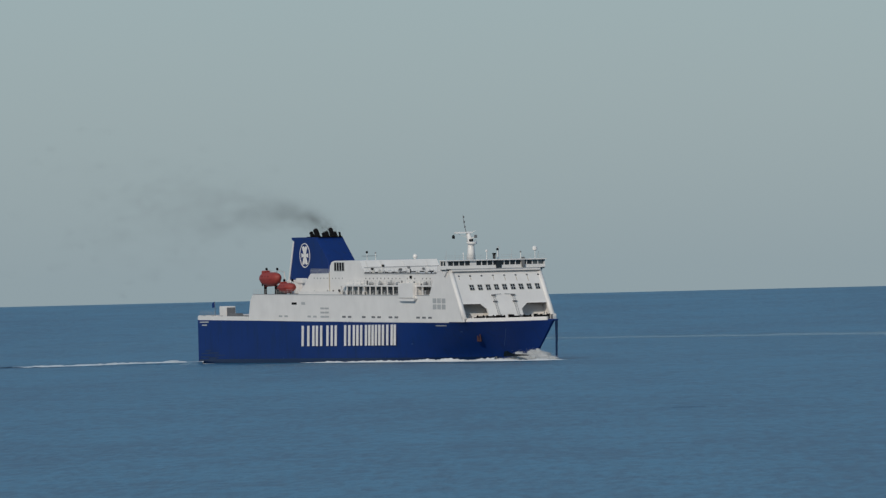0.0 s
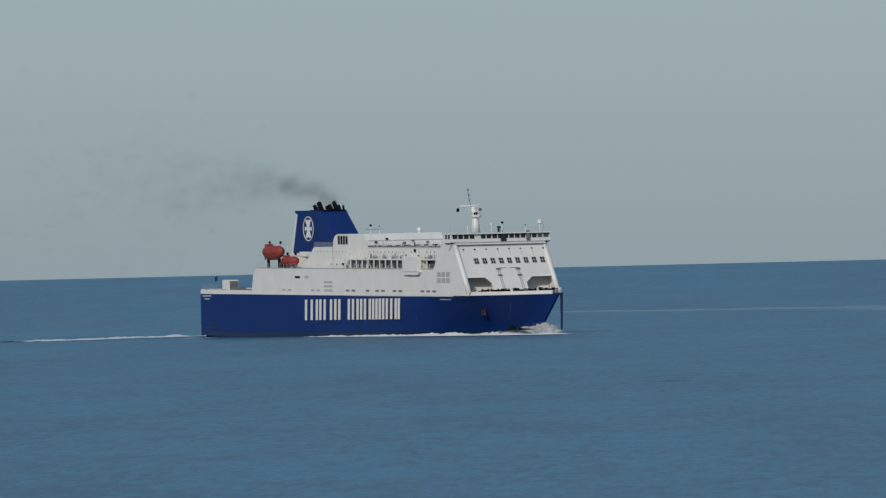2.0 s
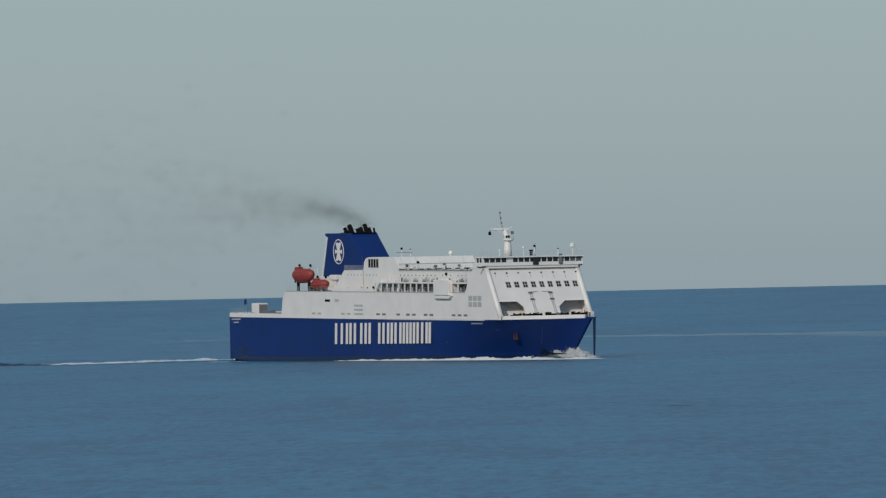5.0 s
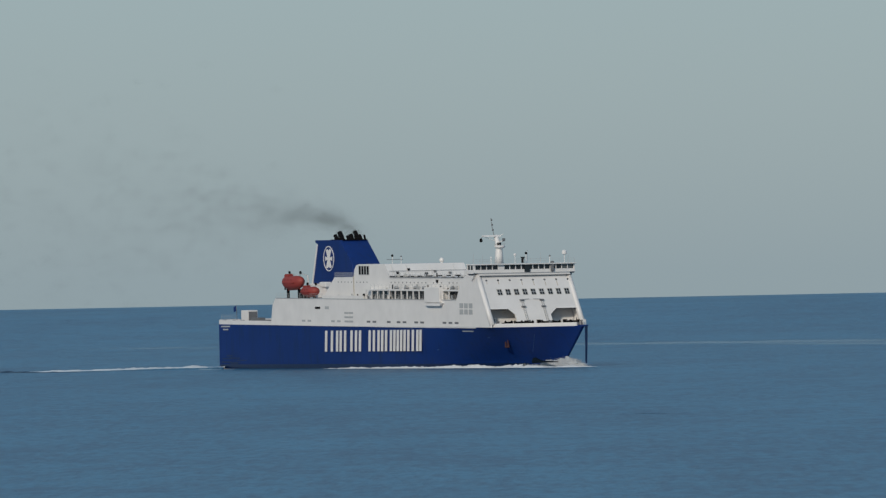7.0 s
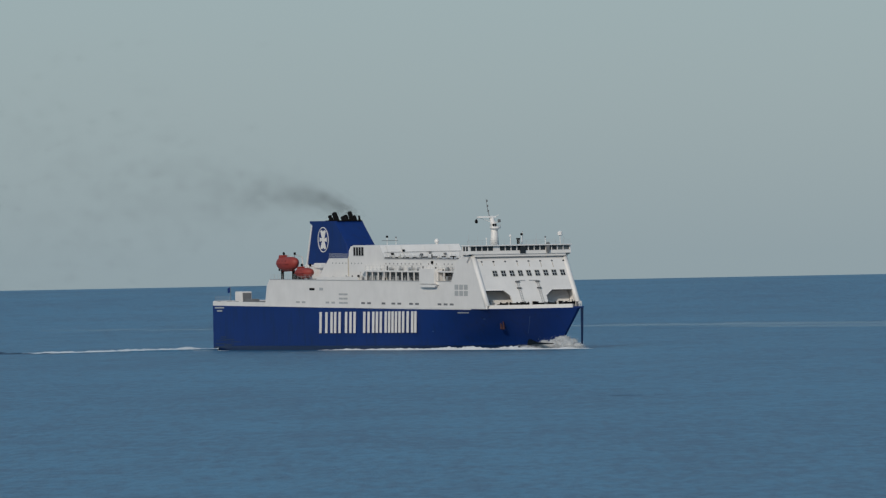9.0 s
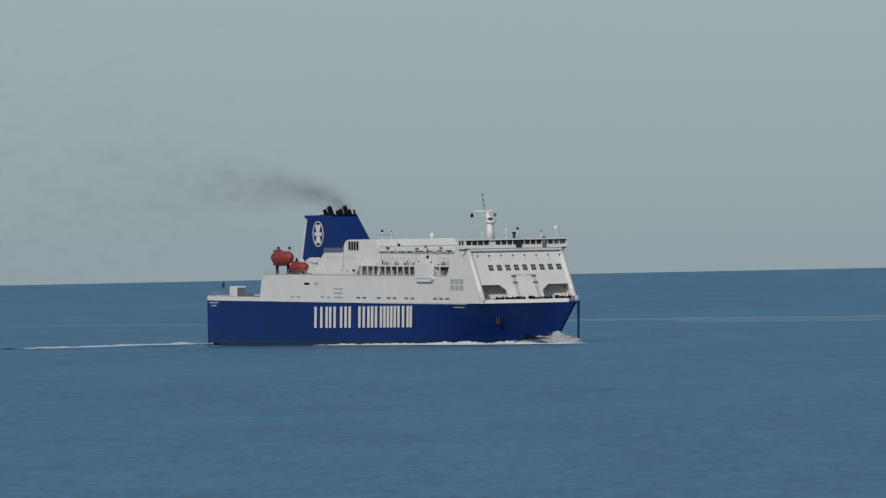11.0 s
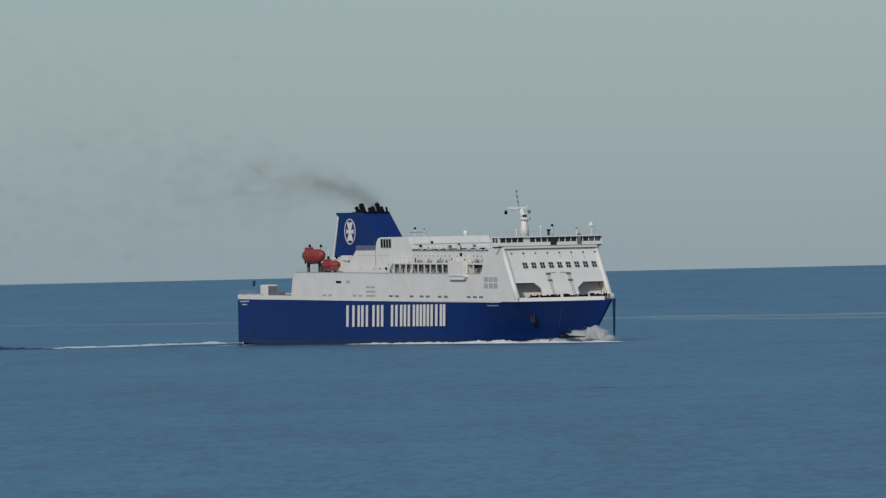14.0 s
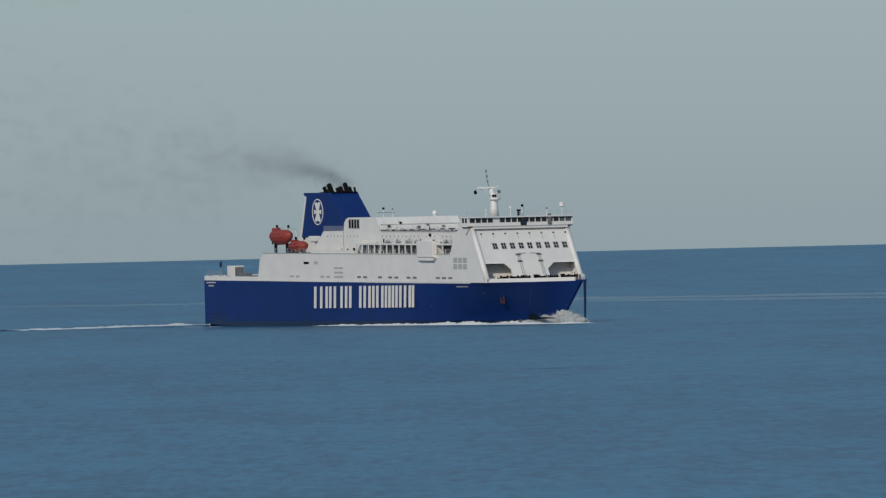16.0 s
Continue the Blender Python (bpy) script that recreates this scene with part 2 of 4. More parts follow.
def edge_band(name, s0, s1, lift, hgt, thick, material, steps=40, label="", lean=0.0):
    """A plate that follows the hull's upper edge on both sides."""
    bm = bmesh.new()
    rows = []
    for side in (-1, 1):
        for i in range(steps + 1):
            s = s0 + (s1 - s0) * i / steps
            x, y, z = hull_point(s, 1.0)
            y = y + (0.1 if name == "white_strake" else -0.03)
            row = [bm.verts.new((x, side * y, z + lift)), bm.verts.new((x + lean, side * (y + lean * 0.3), z + lift + hgt)),
                   bm.verts.new((x + lean, side * max(0.05, y - thick + lean * 0.3), z + lift + hgt)), bm.verts.new((x, side * max(0.05, y - thick), z + lift))]
            rows.append(row)
    for g in (rows[:steps + 1], rows[steps + 1:]):
        for a, b in zip(g, g[1:]):
            for k in range(4):
                bm.faces.new((a[k], b[k], b[(k + 1) % 4], a[(k + 1) % 4]))
        bm.faces.new(g[0])
        bm.faces.new(g[-1][::-1])
    return part(name, bm, material, ferry, label, sheared=False)


edge_band("stern_bulwark", 0.0, 0.172, 0.0, 0.95, 0.25, WHITE, 8, "low white stern bulwark")
edge_band("bow_bulwark", 0.845, 0.99, 0.0, 0.8, 0.3, WHITE, 40, "white curved forecastle bulwark")
edge_band("white_strake", 0.17, 0.86, 0.02, 0.35, 0.3, WHITE, 50)
edge_band("rubbing_strake", 0.0, 1.0, -0.18, 0.16, 0.3, BLUE, 60)
part("transom_bulwark", box(-0.02, 0.25, -11.4, 11.4, 9.7, 10.4), WHITE, ferry)

# white upper hull and decks
part("upper_hull", prism([(26.7, 9.15), (27.8, 13.8), (29.3, 15.4), (128, 15.4), (128, 9.3), (60, 9.15)], -SIDE + 0.02, SIDE - 0.02), WHITE, ferry,
     "long white steel upper hull")
for side in (-1, 1):
    part("front_side_plate", prism([(119, 15.4), (121.5, 19.6), (123.5, 20.8), (128.83, 20.8), (135.1, 10.26), (135.4, 9.5), (127.9, 9.5), (119, 13)],
                                   *sorted((side * (SIDE - 0.3), side * (SIDE + 0.03)))), WHITE, ferry)
part("front_house", prism([(119, 15.38), (121.5, 19.5), (123.5, 20.75), (127.2, 20.75), (127.9, 15.38)], -SIDE + 0.35, SIDE - 0.35), WHITE, ferry)


def face_x(z):
    return 135.1 - (z - 10.26) * 0.595


def front_plate(y0, y1, z0, z1):
    return prism([(face_x(z0), z0), (face_x(z1), z1), (face_x(z1) - 0.5, z1), (face_x(z0) - 0.5, z0)], y0, y1)


def build_front():
    bm = front_plate(-SIDE + 0.3, SIDE - 0.3, 13.5, 20.8)
    add_prism(bm, [(face_x(9.6), 9.6), (face_x(13.5), 13.5), (face_x(13.5) - 0.5, 13.5), (face_x(9.6) - 0.5, 9.6)], -4.85, 3.85)
    for ya, yb in ((-4.85, -6.3), (3.85, 5.7)):      # sloping inner corners of the two mooring openings
        v = [bm.verts.new((face_x(z) - d, y, z)) for d in (0, 0.5) for y, z in ((ya, 13.5), (yb, 13.5), (ya, 12.2))]
        bm.faces.new(v[:3])
        bm.faces.new(v[3:][::-1])
        for a, b in ((0, 1), (1, 2), (2, 0)):
            bm.faces.new((v[a], v[b], v[b + 3], v[a + 3]))
    front = part("front_bulkhead", bm, WHITE, ferry, "sloping white front with two mooring openings")
    for i in range(9):
        y = -7.13 + i * 2.073
        pane = front_plate(y - 0.52, y + 0.52, 15.32 + 1.2, 16.5 + 1.2)
        for v in pane.verts:
            v.co.x += 0.06
        ob = part("window", pane, GLASS, front)
        fr = front_plate(y - 0.68, y + 0.68, 15.32 + 1.08, 16.5 + 1.32)
        for v in fr.verts:
            v.co.x += 0.03
        part("window_frame", fr, CREAM, ob)
        for bar in (front_plate(y - 0.05, y + 0.05, 16.55, 17.68), front_plate(y - 0.54, y + 0.54, 17.06, 17.16)):
            for v in bar.verts:
                v.co.x += 0.09
            part("glazing_bar", bar, PALE, ob)
    for i in range(8):
        y = -9.6 + i * 2.87
        z = 19.65
        bm = tube([(face_x(z) - 0.1, y, z), (face_x(z) + 0.08, y, z)], 0.24, 10)
        part("porthole", bm, GLASS if i in (1, 7) else GREY, front)
        if i in (0, 1, 3, 4, 5, 6):
            streak = front_plate(y - 0.07, y + 0.07, z - 0.75 - 0.1 * i, z - 0.2)
            for v in streak.verts:
                v.co.x += 0.02
            part("rust_streak", streak, STAIN, front)
    for ya, yb in ((-11.2, -6.2), (5.6, 11.0)):
        lip = front_plate(ya, yb, 13.44, 13.62)
        for v in lip.verts:
            v.co.x += 0.12
        part("opening_lip", lip, WHITE, front)
        # black strip paints the overhang's shadow at the top of the opening
        shade_strip = front_plate(ya, yb, 13.3, 13.43)
        for v in shade_strip.verts:
            v.co.x -= 0.25
        part("opening_shade", shade_strip, BLACK, front)
    for ya in (-10.6, -10.0, -9.4, 9.6, 10.2):
        part("mooring_post", box(133.6, 133.75, ya, ya + 0.15, 9.6, 11.3), GREY, ferry)
    back = front_plate(-11.33, 11.33, 9.5, 13.4)
    for v in back.verts:
        v.co.x -= 3.9
    part("mooring_deckhead", box(128.0, 132.6, -11.33, 11.33, 13.55, 13.8), WHITE, ferry)
    part("mooring_recess_wall", back, WHITE, ferry, "white wall inside the mooring openings")
    for side in (-1, 1):
        pillar = tube([(face_x(z) - 0.3, side * 11.15, z) for z in (10.0, 13.5, 17.0, 20.8)], 0.62, 16)
        part("corner_pillar", pillar, WHITE, front, smooth=True)
    part("fairlead_box", box(134.4, 136.2, 10.5, 11.4, 9.6, 10.9, 0.1), WHITE, ferry)
    part("forecastle_deck", box(128, 142, -7.0, 7.0, 9.62, 9.72), GREY, ferry)
    # ladders and light brackets on the front
    for y in (-2.3, 2.6):
        bm = bmesh.new()
        for dy in (-0.25, 0.25):
            add_tube(bm, [(face_x(10.4) + 0.15, y + dy, 10.4), (face_x(15.6) + 0.15, y + dy, 15.6)], 0.05, 5)
        for k in range(14):
            z = 10.5 + k * 0.36
            add_tube(bm, [(face_x(z) + 0.15, y - 0.25, z), (face_x(z) + 0.15, y + 0.25, z)], 0.035, 4)
        part("ladder", bm, PALE, ferry)
        for z in (13.9, 15.3):
            part("floodlight", box(face_x(z), face_x(z) + 0.4, y - 0.55, y + 0.4, z - 0.12, z + 0.18), GREY, ferry)
        part("gantry_rail", tube([(face_x(15.5) + 0.2, y, 15.5), (face_x(15.5) + 0.2, y * 0.2, 15.6)], 0.06, 5), PALE, ferry)
    return front


build_front()


# winches and bollards on the forecastle
def build_winch(x, y, sx):
    ob = part("winch", lathe([(0.2, -0.8 * sx), (0.48, -0.8 * sx), (0.48, -0.7 * sx), (0.26, -0.65 * sx), (0.26, 0.65 * sx), (0.48, 0.7 * sx), (0.48, 0.8 * sx), (0.2, 0.8 * sx)],
                              (x, y, 10.5), 12, "y"), BLACK, ferry, "dark grey mooring winch")
    part("winch_bed", box(x - 1.3, x + 1.3, y - 0.6, y + 0.6, 9.7, 10.1), GREY, ob)


for wx, wy, ws in ((137, -8.2, 1.0), (138, -6.3, 1.1), (139.5, -4.2, 0.9), (140, -0.6, 1.2), (140, 2.0, 1.1), (140.5, 4.4, 0.9), (138, 7.4, 1.0)):
    build_winch(wx, wy, ws)
gear = random.Random(17)
for k in range(38):          # chocks, lockers and rope bins on the forecastle
    gx, gy, gw, gh = gear.uniform(135.6, 140.5), gear.uniform(-9.8, 8.5), gear.uniform(0.15, 0.7), gear.uniform(0.5, 1.5)
    part(gear.choice(("deck_locker", "rope_bin", "ventilator")), box(gx, gx + gw, gy, gy + gw * 1.3, 9.6, 9.7 + gh, 0.04), gear.choice((BLACK, BLACK, BLACK, GREY, GREY, RUST, CREAM)), ferry)
for k in range(7):
    part("bollard", lathe([(0.22, 0), (0.22, 0.9), (0.34, 0.95), (0.34, 1.1), (0.05, 1.15)], (136 + k * 0.4, -10.2 + k * 3.2, 9.7), 10), GREY, ferry)


# ---- bridge ----
def build_bridge():
    deck = part("bridge_house", prism([(122.0, 20.85), (129.4, 20.7), (129.2, 21.95), (129.2, 22.05), (122.0, 22.05)], -11.2, 11.2), WHITE, ferry, "white bridge house with wings over the sides")
    for side in (-1, 1):
        y = sorted((side * 11.2, side * 12.5))
        part("bridge_wing", prism([(126.1, 21.5), (126.9, 21.2), (128.9, 21.2), (129.35, 21.4), (129.2, 22.05), (126.1, 22.05)], *y), WHITE, ferry)
        part("wing_bracket", prism([(125.8, 21.2), (128.6, 21.2), (128.6, 20.8), (127.2, 19.6)], *sorted((side * 11.7, side * 12.1))), WHITE, ferry)
        # black slab added as the shadow under the wing
        part("wing_shade", box(126.2, 128.9, *sorted((side * 11.7, side * 12.45)), 21.05, 21.19), BLACK, ferry)
        part("wing_roof", box(125.9, 129.8, *sorted((side * 11.38, side * 12.6)), 23.06, 23.28, 0.05), WHITE, ferry)
        part("wing_post", box(125.95, 126.25, *sorted((side * 12.2, side * 12.5)), 22.05, 23.06), WHITE, deck)
        part("wing_post", box(128.9, 129.2, *sorted((side * 12.2, side * 12.5)), 22.05, 23.06), WHITE, deck)
        for k in range(2):
            x = 126.32 + k * 1.32
            part("window", box(x, x + 1.1, *sorted((side * 12.28, side * 12.36)), 22.06, 23.05), GLASS, deck)
            part("mullion", box(x + 1.11, x + 1.3, *sorted((side * 12.25, side * 12.45)), 22.05, 23.05), WHITE, deck)
    part("bridge_roof", box(123.3, 129.8, -11.36, 11.36, 23.06, 23.3, 0.05), WHITE, ferry)
    part("bridge_inner_wall", box(123.8, 124.1, -11.1, 11.1, 22.0, 23.06), GREY, deck)
    n = 17
    w = 24.2 / n
    for i in range(n):
        y = -12.1 + (i + 0.5) * w
        part("mullion", box(128.95, 129.2, y - w / 2 - 0.1, y - w / 2 + 0.1, 22.05, 23.05), WHITE, deck)
        if i == 4:
            part("blank_panel", box(129.0, 129.2, y - w / 2 + 0.1, y + w / 2 - 0.1, 22.05, 23.05), WHITE, deck)
            continue
        if i == 8:
            part("door_panel", box(129.1, 129.45, y + 0.0, y + w - 0.1, 21.35, 23.04), GLASS, deck)
        part("window", box(129.0, 129.1, y - w / 2 + 0.11, y + w / 2 - 0.11, 22.06, 23.04), TINT if i > 14 else GLASS, deck)
    part("rail", tube([(129.5, -12.3, 21.3), (129.5, 12.3, 21.3)], 0.05, 6), PALE, deck)
    part("sill_rail", box(129.4, 129.52, -11.2, 11.2, 20.66, 20.78), GREY, deck)
    part("signal_lamp_case", box(129.25, 129.65, 6.4, 7.2, 21.5, 23.7, 0.08), GREY, ferry, "tall grey signal lamp case")

build_bridge()


def build_mast():
    trunk = part("mast", tube([(117.35, 0, 23.2), (117.35, 0, 25.0), (117.35, 0, 26.5), (116.95, 0, 27.7), (116.3, 0, 28.8), (116.0, 0, 29.35)], [1.0, 0.86, 0.76, 0.62, 0.54, 0.5], 14), WHITE, ferry,
                 "white raked signal mast with radar platform", smooth=True)
    part("mast_platform", lathe([(0.3, 0), (1.15, 0.45), (1.2, 0.55), (1.2, 0.85), (1.05, 0.9), (0.3, 0.9)], (117.8, 0, 26.35), 16), WHITE, trunk)
    rim = bmesh.new()
    for k in range(10):
        a = 2 * math.pi * k / 10
        add_tube(rim, [(117.8 + 1.15 * math.cos(a), 1.15 * math.sin(a), 27.2), (117.8 + 1.15 * math.cos(a), 1.15 * math.sin(a), 27.75)], 0.03, 4)
    part("platform_rail", rim, PALE, trunk)
    part("radar_pedestal", lathe([(0.3, 0), (0.25, 0.4)], (118.0, -0.2, 27.2), 8), GREY, trunk)
    part("radar_scanner", box(117.8, 118.3, -0.75, 0.15, 27.35, 27.85, 0.08), BLACK, trunk)
    part("radar_scanner", box(118.2, 118.6, 0.35, 1.0, 28.1, 28.8, 0.08), GREY, trunk)
    part("scanner_bracket", tube([(116.7, 0.1, 28.0), (118.3, 0.6, 28.2)], 0.1, 6), WHITE, trunk)
    part("crosstree", prism([(115.5, 29.15), (116.7, 29.15), (116.5, 29.5), (115.7, 29.5)], -3.3, 0.9), WHITE, trunk)
    part("crosstree_stay", tube([(116.1, -3.0, 29.2), (116.3, -0.4, 28.2)], 0.06, 5), WHITE, trunk)
    part("yard_arm", tube([(116.2, 0.8, 29.3), (116.5, 1.6, 29.75)], 0.07, 5), WHITE, trunk)
    part("yard_light", lathe([(0.12, 0), (0.34, 0.15), (0.32, 0.65), (0.1, 0.9)], (116.1, -3.75, 27.95), 10), BLACK, trunk)
    part("yard_stay", tube([(116.1, -3.2, 29.3), (116.1, -3.75, 28.8)], 0.05, 5), GREY, trunk)
    part("aerial", tube([(115.7, -0.3, 29.4), (115.1, -0.4, 31.0), (114.6, -0.5, 33.3)], [0.1, 0.07, 0.04], 6), GREY, trunk)
    for z in (30.4, 31.5, 32.6):
        part("aerial_lamp", lathe([(0.08, 0), (0.19, 0.1), (0.19, 0.4), (0.08, 0.5)], (115.35 - (z - 30.4) * 0.25, -0.4, z), 8), GREY, trunk)


build_mast()


def roof_post(x, y, z, hgt, head, material, name="aerial_post"):
    ob = part(name, tube([(x, y, z), (x, y, z + hgt)], 0.08, 6), WHITE, ferry)
    part("lamp_head", lathe([(head * 0.5, 0), (head, head * 0.3), (head, head * 1.5), (head * 0.4, head * 1.9)], (x, y, z + hgt), 10), material, ob)


roof_post(125, 2.7, 23.35, 1.9, 0.28, BLACK)
roof_post(124.5, 3.2, 23.35, 2.6, 0.12, PALE)
part("searchlight", prism([(126.3, 23.4), (126.55, 23.4), (126.55, 24.3), (127.0, 24.7), (125.9, 24.7), (126.3, 24.3)], 0.8, 1.4), BLACK, ferry, "black roof searchlight")
roof_post(128, 10.6, 23.35, 1.7, 0.55, WHITE, "satellite_post")
roof_post(127, -7.0, 23.35, 1.2, 0.18, WHITE)
roof_post(127, -1.1, 23.35, 1.6, 0.3, WHITE)
roof_post(126, 8.0, 23.35, 1.3, 0.2, GREY)
part("radome", lathe([(0.25, 0), (0.3, 0.3), (0.5, 0.5), (0.56, 0.8), (0.48, 1.1), (0.22, 1.3), (0.04, 1.35)], (79.5, 5.2, 23.1), 14), WHITE, ferry, "small white radome")
roof_post(80.0, -7.4, 23.1, 1.7, 0.27, BLACK)
roof_post(80.0, -5.2, 23.1, 1.6, 0.18, GREY)
part("roof_rail", tube([(80.5, -9.0, 24.2), (80.5, -5.0, 24.2)], 0.06, 5), GREY, ferry)

roof_rail = bmesh.new()
for z in (23.85, 24.3):
    add_tube(roof_rail, [(128.9, -12.6, z), (128.9, 12.6, z)], 0.025, 4)
roof_rail = part("roof_railing", roof_rail, PALE, ferry, "thin pale railing round the bridge roof")
for k in range(15):
    part("post", tube([(128.9, -12.6 + k * 1.8, 23.38), (128.9, -12.6 + k * 1.8, 24.32)], 0.03, 4), PALE, roof_rail)
for x, y, hgt in ((126.0, -10.8, 2.2), (124.6, -4.4, 1.5), (126.8, 5.2, 1.1), (124.4, 6.6, 2.3), (127.5, 11.8, 1.6), (121.0, -6.0, 1.8)):
    part("whip_aerial", tube([(x, y, 22.0 if x < 123 else 23.35), (x, y, 23.35 + hgt)], [0.05, 0.025], 5), PALE, ferry)

# ---- houses behind the bridge ----
part("promenade_house", prism([(66, 15.42), (66, 17.4), (119, 17.4), (119, 15.42)], -9.3, 9.3), GREY, ferry)
for y, z in ((-4.6, 21.9), (-0.5, 20.95), (1.8, 21.4), (-7.6, 21.2), (5.4, 21.0)):
    x = 83.6 - (z - 20.2) * 0.8
    part("lamp_fitting", box(x - 0.1, x + 0.25, y - 0.28, y + 0.28, z - 0.25, z + 0.3), BLACK if y < 0 else GREY, ferry)
for y in (-8.6, -4.9, 0.9, 6.9):          # pipes and a grab rail on the casing's sloping front
    part("casing_pipe", tube([(83.75, y, 20.3), (82.6, y, 21.7), (81.5, y, 23.1)], 0.035, 5), WHITE if y > 0 else CREAM, ferry)
part("casing_rail", tube([(82.75, -9.6, 21.65), (82.75, 9.6, 21.65)], 0.045, 5), GREY, ferry)
part("promenade_deck_edge", box(74, 119.6, -11.5, 11.5, 17.35, 17.7), WHITE, ferry)
part("lounge_house", prism([(83.4, 17.6), (83.4, 20.2), (121, 20.2), (120.5, 17.6)], -10.2, 10.2), WHITE, ferry, "white passenger lounge deck")
part("lounge_deck_edge", box(83.7, 122, -10.28, 10.28, 20.08, 20.25), WHITE, ferry)
part("engine_house", prism([(65.4, 15.42), (66.0, 21.9), (66.9, 22.85), (68.3, 23.15), (81.2, 23.2), (83.6, 20.2), (83.6, 15.42)], -9.9, 9.9), WHITE, ferry, "tall white casing with four dark vents")
part("aft_house", prism([(49.4, 15.42), (50.9, 16.6), (55.4, 20.2), (66.2, 20.2), (66.2, 15.42)], -9.6, 9.6), WHITE, ferry, "white after deckhouse with sloping end")
for i in range(4):
    x = 68.5 + i * 1.3
    part("vent", box(x, x + 0.8, -10.0, -9.85, 20.9, 22.7), BLACK, ferry)
part("vent_frame", box(68.2, 73.5, -9.96, -9.86, 20.75, 22.85), PALE, ferry)
for i in range(21):
    x = 74.8 + i * 1.92
    if not 98.5 < x < 106.0:
        y = -9.97 if x < 82.2 else -9.42
        pane = part("window", box(x, x + 1.5, y, y + 0.15, 15.6, 17.2), TINT if i in (0, 1, 2, 4) else GLASS, ferry)
        part("window_sill", box(x - 0.05, x + 1.55, y - 0.08, y + 0.14, 15.48, 15.58), PALE, pane)
for i in range(15):
    x = 74.3 + i * 2.9
    part("deck_pillar", box(x, x + 0.22, -11.45, -11.2, 15.4, 17.36), WHITE, ferry)
part("promenade_bulwark", box(53, 73.6, -11.6, -11.45, 15.38, 16.2), WHITE, ferry)
for i in range(18):
    x = 84.8 + i * 1.88
    if i not in (10, 14):
        part("porthole", tube([(x, -10.26, 19.15), (x, -10.15, 19.15)], 0.17, 8), GREY, ferry)
for i in range(10):
    x = 57.3 + i * 1.66
    y = -9.6 if x < 65.4 else -9.9
    part("porthole", tube([(x, y - 0.05, 19.15), (x, y + 0.1, 19.15)], 0.15, 8), GREY, ferry)
# grey strip added as the shadow line along the lounge deck's edge
part("deck_shade_line", box(84.3, 121.0, -10.38, -10.27, 20.26, 20.4), GREY, ferry, "dark grey strip painted as the shadow line at the deck edge")
# black strip added as the shadow line where casing front meets deck
part("casing_shade_line", box(83.5, 83.8, -9.9, 9.9, 20.26, 20.55), BLACK, ferry, "black strip painted as the shadow line at the casing front's foot")
station = part("evacuation_station", box(104.5, 112.0, -12.2, -9.4, 14.8, 18.2, 0.12), WHITE, ferry, "white evacuation station box on the side")
part("station_sill", prism([(105.0, 14.35), (106.0, 14.1), (112.4, 14.1), (113.2, 14.7), (105.0, 14.7)], -12.4, -11.6), WHITE, station)

part("boat_deck_edge", box(29.6, 119, -SIDE - 0.08, -SIDE + 0.2, 15.36, 15.5), PALE, ferry)

part("rust_streak", box(65.6, 65.85, -9.96, -9.7, 16.2, 20.6), STAIN, ferry)
part("rust_streak", box(64.9, 65.15, -9.66, -9.5, 17.0, 20.1), STAIN, ferry)

# ---- side details ----
for x, n in ((42.7, 2), (57.5, 2), (75.2, 2), (85.2, 1), (90.0, 2), (98.6, 2), (112.3, 3)):
    for k in range(n):
        part("side_vent", box(x + k * 2.9, x + k * 2.9 + 1.7, -SIDE - 0.03, -SIDE + 0.1, 10.2, 10.62), GREY if x > 75 else PALE, ferry)
for r in range(3):
    for c in range(2):
        part("louvre", box(64.2 + c * 2.2, 66.2 + c * 2.2, -SIDE - 0.04, -SIDE + 0.1, 10.2 + r * 0.95, 10.6 + r * 0.95), PALE, ferry)
for r in range(2):
    for c in range(3):
        part("louvre", box(120.6 + c * 2.2, 122.4 + c * 2.2, -SIDE - 0.07, -SIDE + 0.1, 12.3 + r * 1.35, 13.4 + r * 1.35), PALE, ferry)
part("side_opening", box(49.5, 52.0, -SIDE - 0.04, -SIDE + 0.1, 13.1, 13.6), BLACK, ferry)
part("side_opening", box(54.5, 56.3, -SIDE - 0.04, -SIDE + 0.1, 13.1, 13.7), PALE, ferry)


# plain upright bars in place of the company lettering
def bar_shape(x0, x1, z0, z1, lean=0.0):
    return prism([(x0, z0), (x1, z0), (x1 + lean, z1), (x0 + lean, z1)], -SIDE - 0.06, -SIDE + 0.05)


SLOTS = [(54.1, 58.0, 2), (59.6, 62.4, 2), (63.6, 67.8, 2), (69.0, 72.0, 2), (75.8, 78.9, 2), (80.2, 83.0, 2), (83.9, 87.3, 2), (88.0, 92.3, 3), (93.0, 95.8, 2), (96.4, 98.6, 1), (99.2, 101.7, 2)]
for a, b, n in SLOTS:
    for k in range(n):
        x = (a + b - 1.0) / 2 if n == 1 else a + (b - a - 1.0) * k / (n - 1)
        part("letter_bar", bar_shape(x, x + 1.0, 3.25, 7.95, 0.3), WHITE, hull, "white painted bar", sheared=False)
for x0, x1, z in ((1.0, 5.6, 9.0), (2.0, 4.6, 8.3)):
    ys = hull_point(x1 / 157.0, 0.9)[1]
    part("name_bar", prism([(x0, z), (x1, z), (x1, z + 0.28), (x0, z + 0.28)], -ys - 0.07, -ys + 0.3), PALE, hull, "small pale painted name bar", sheared=False)


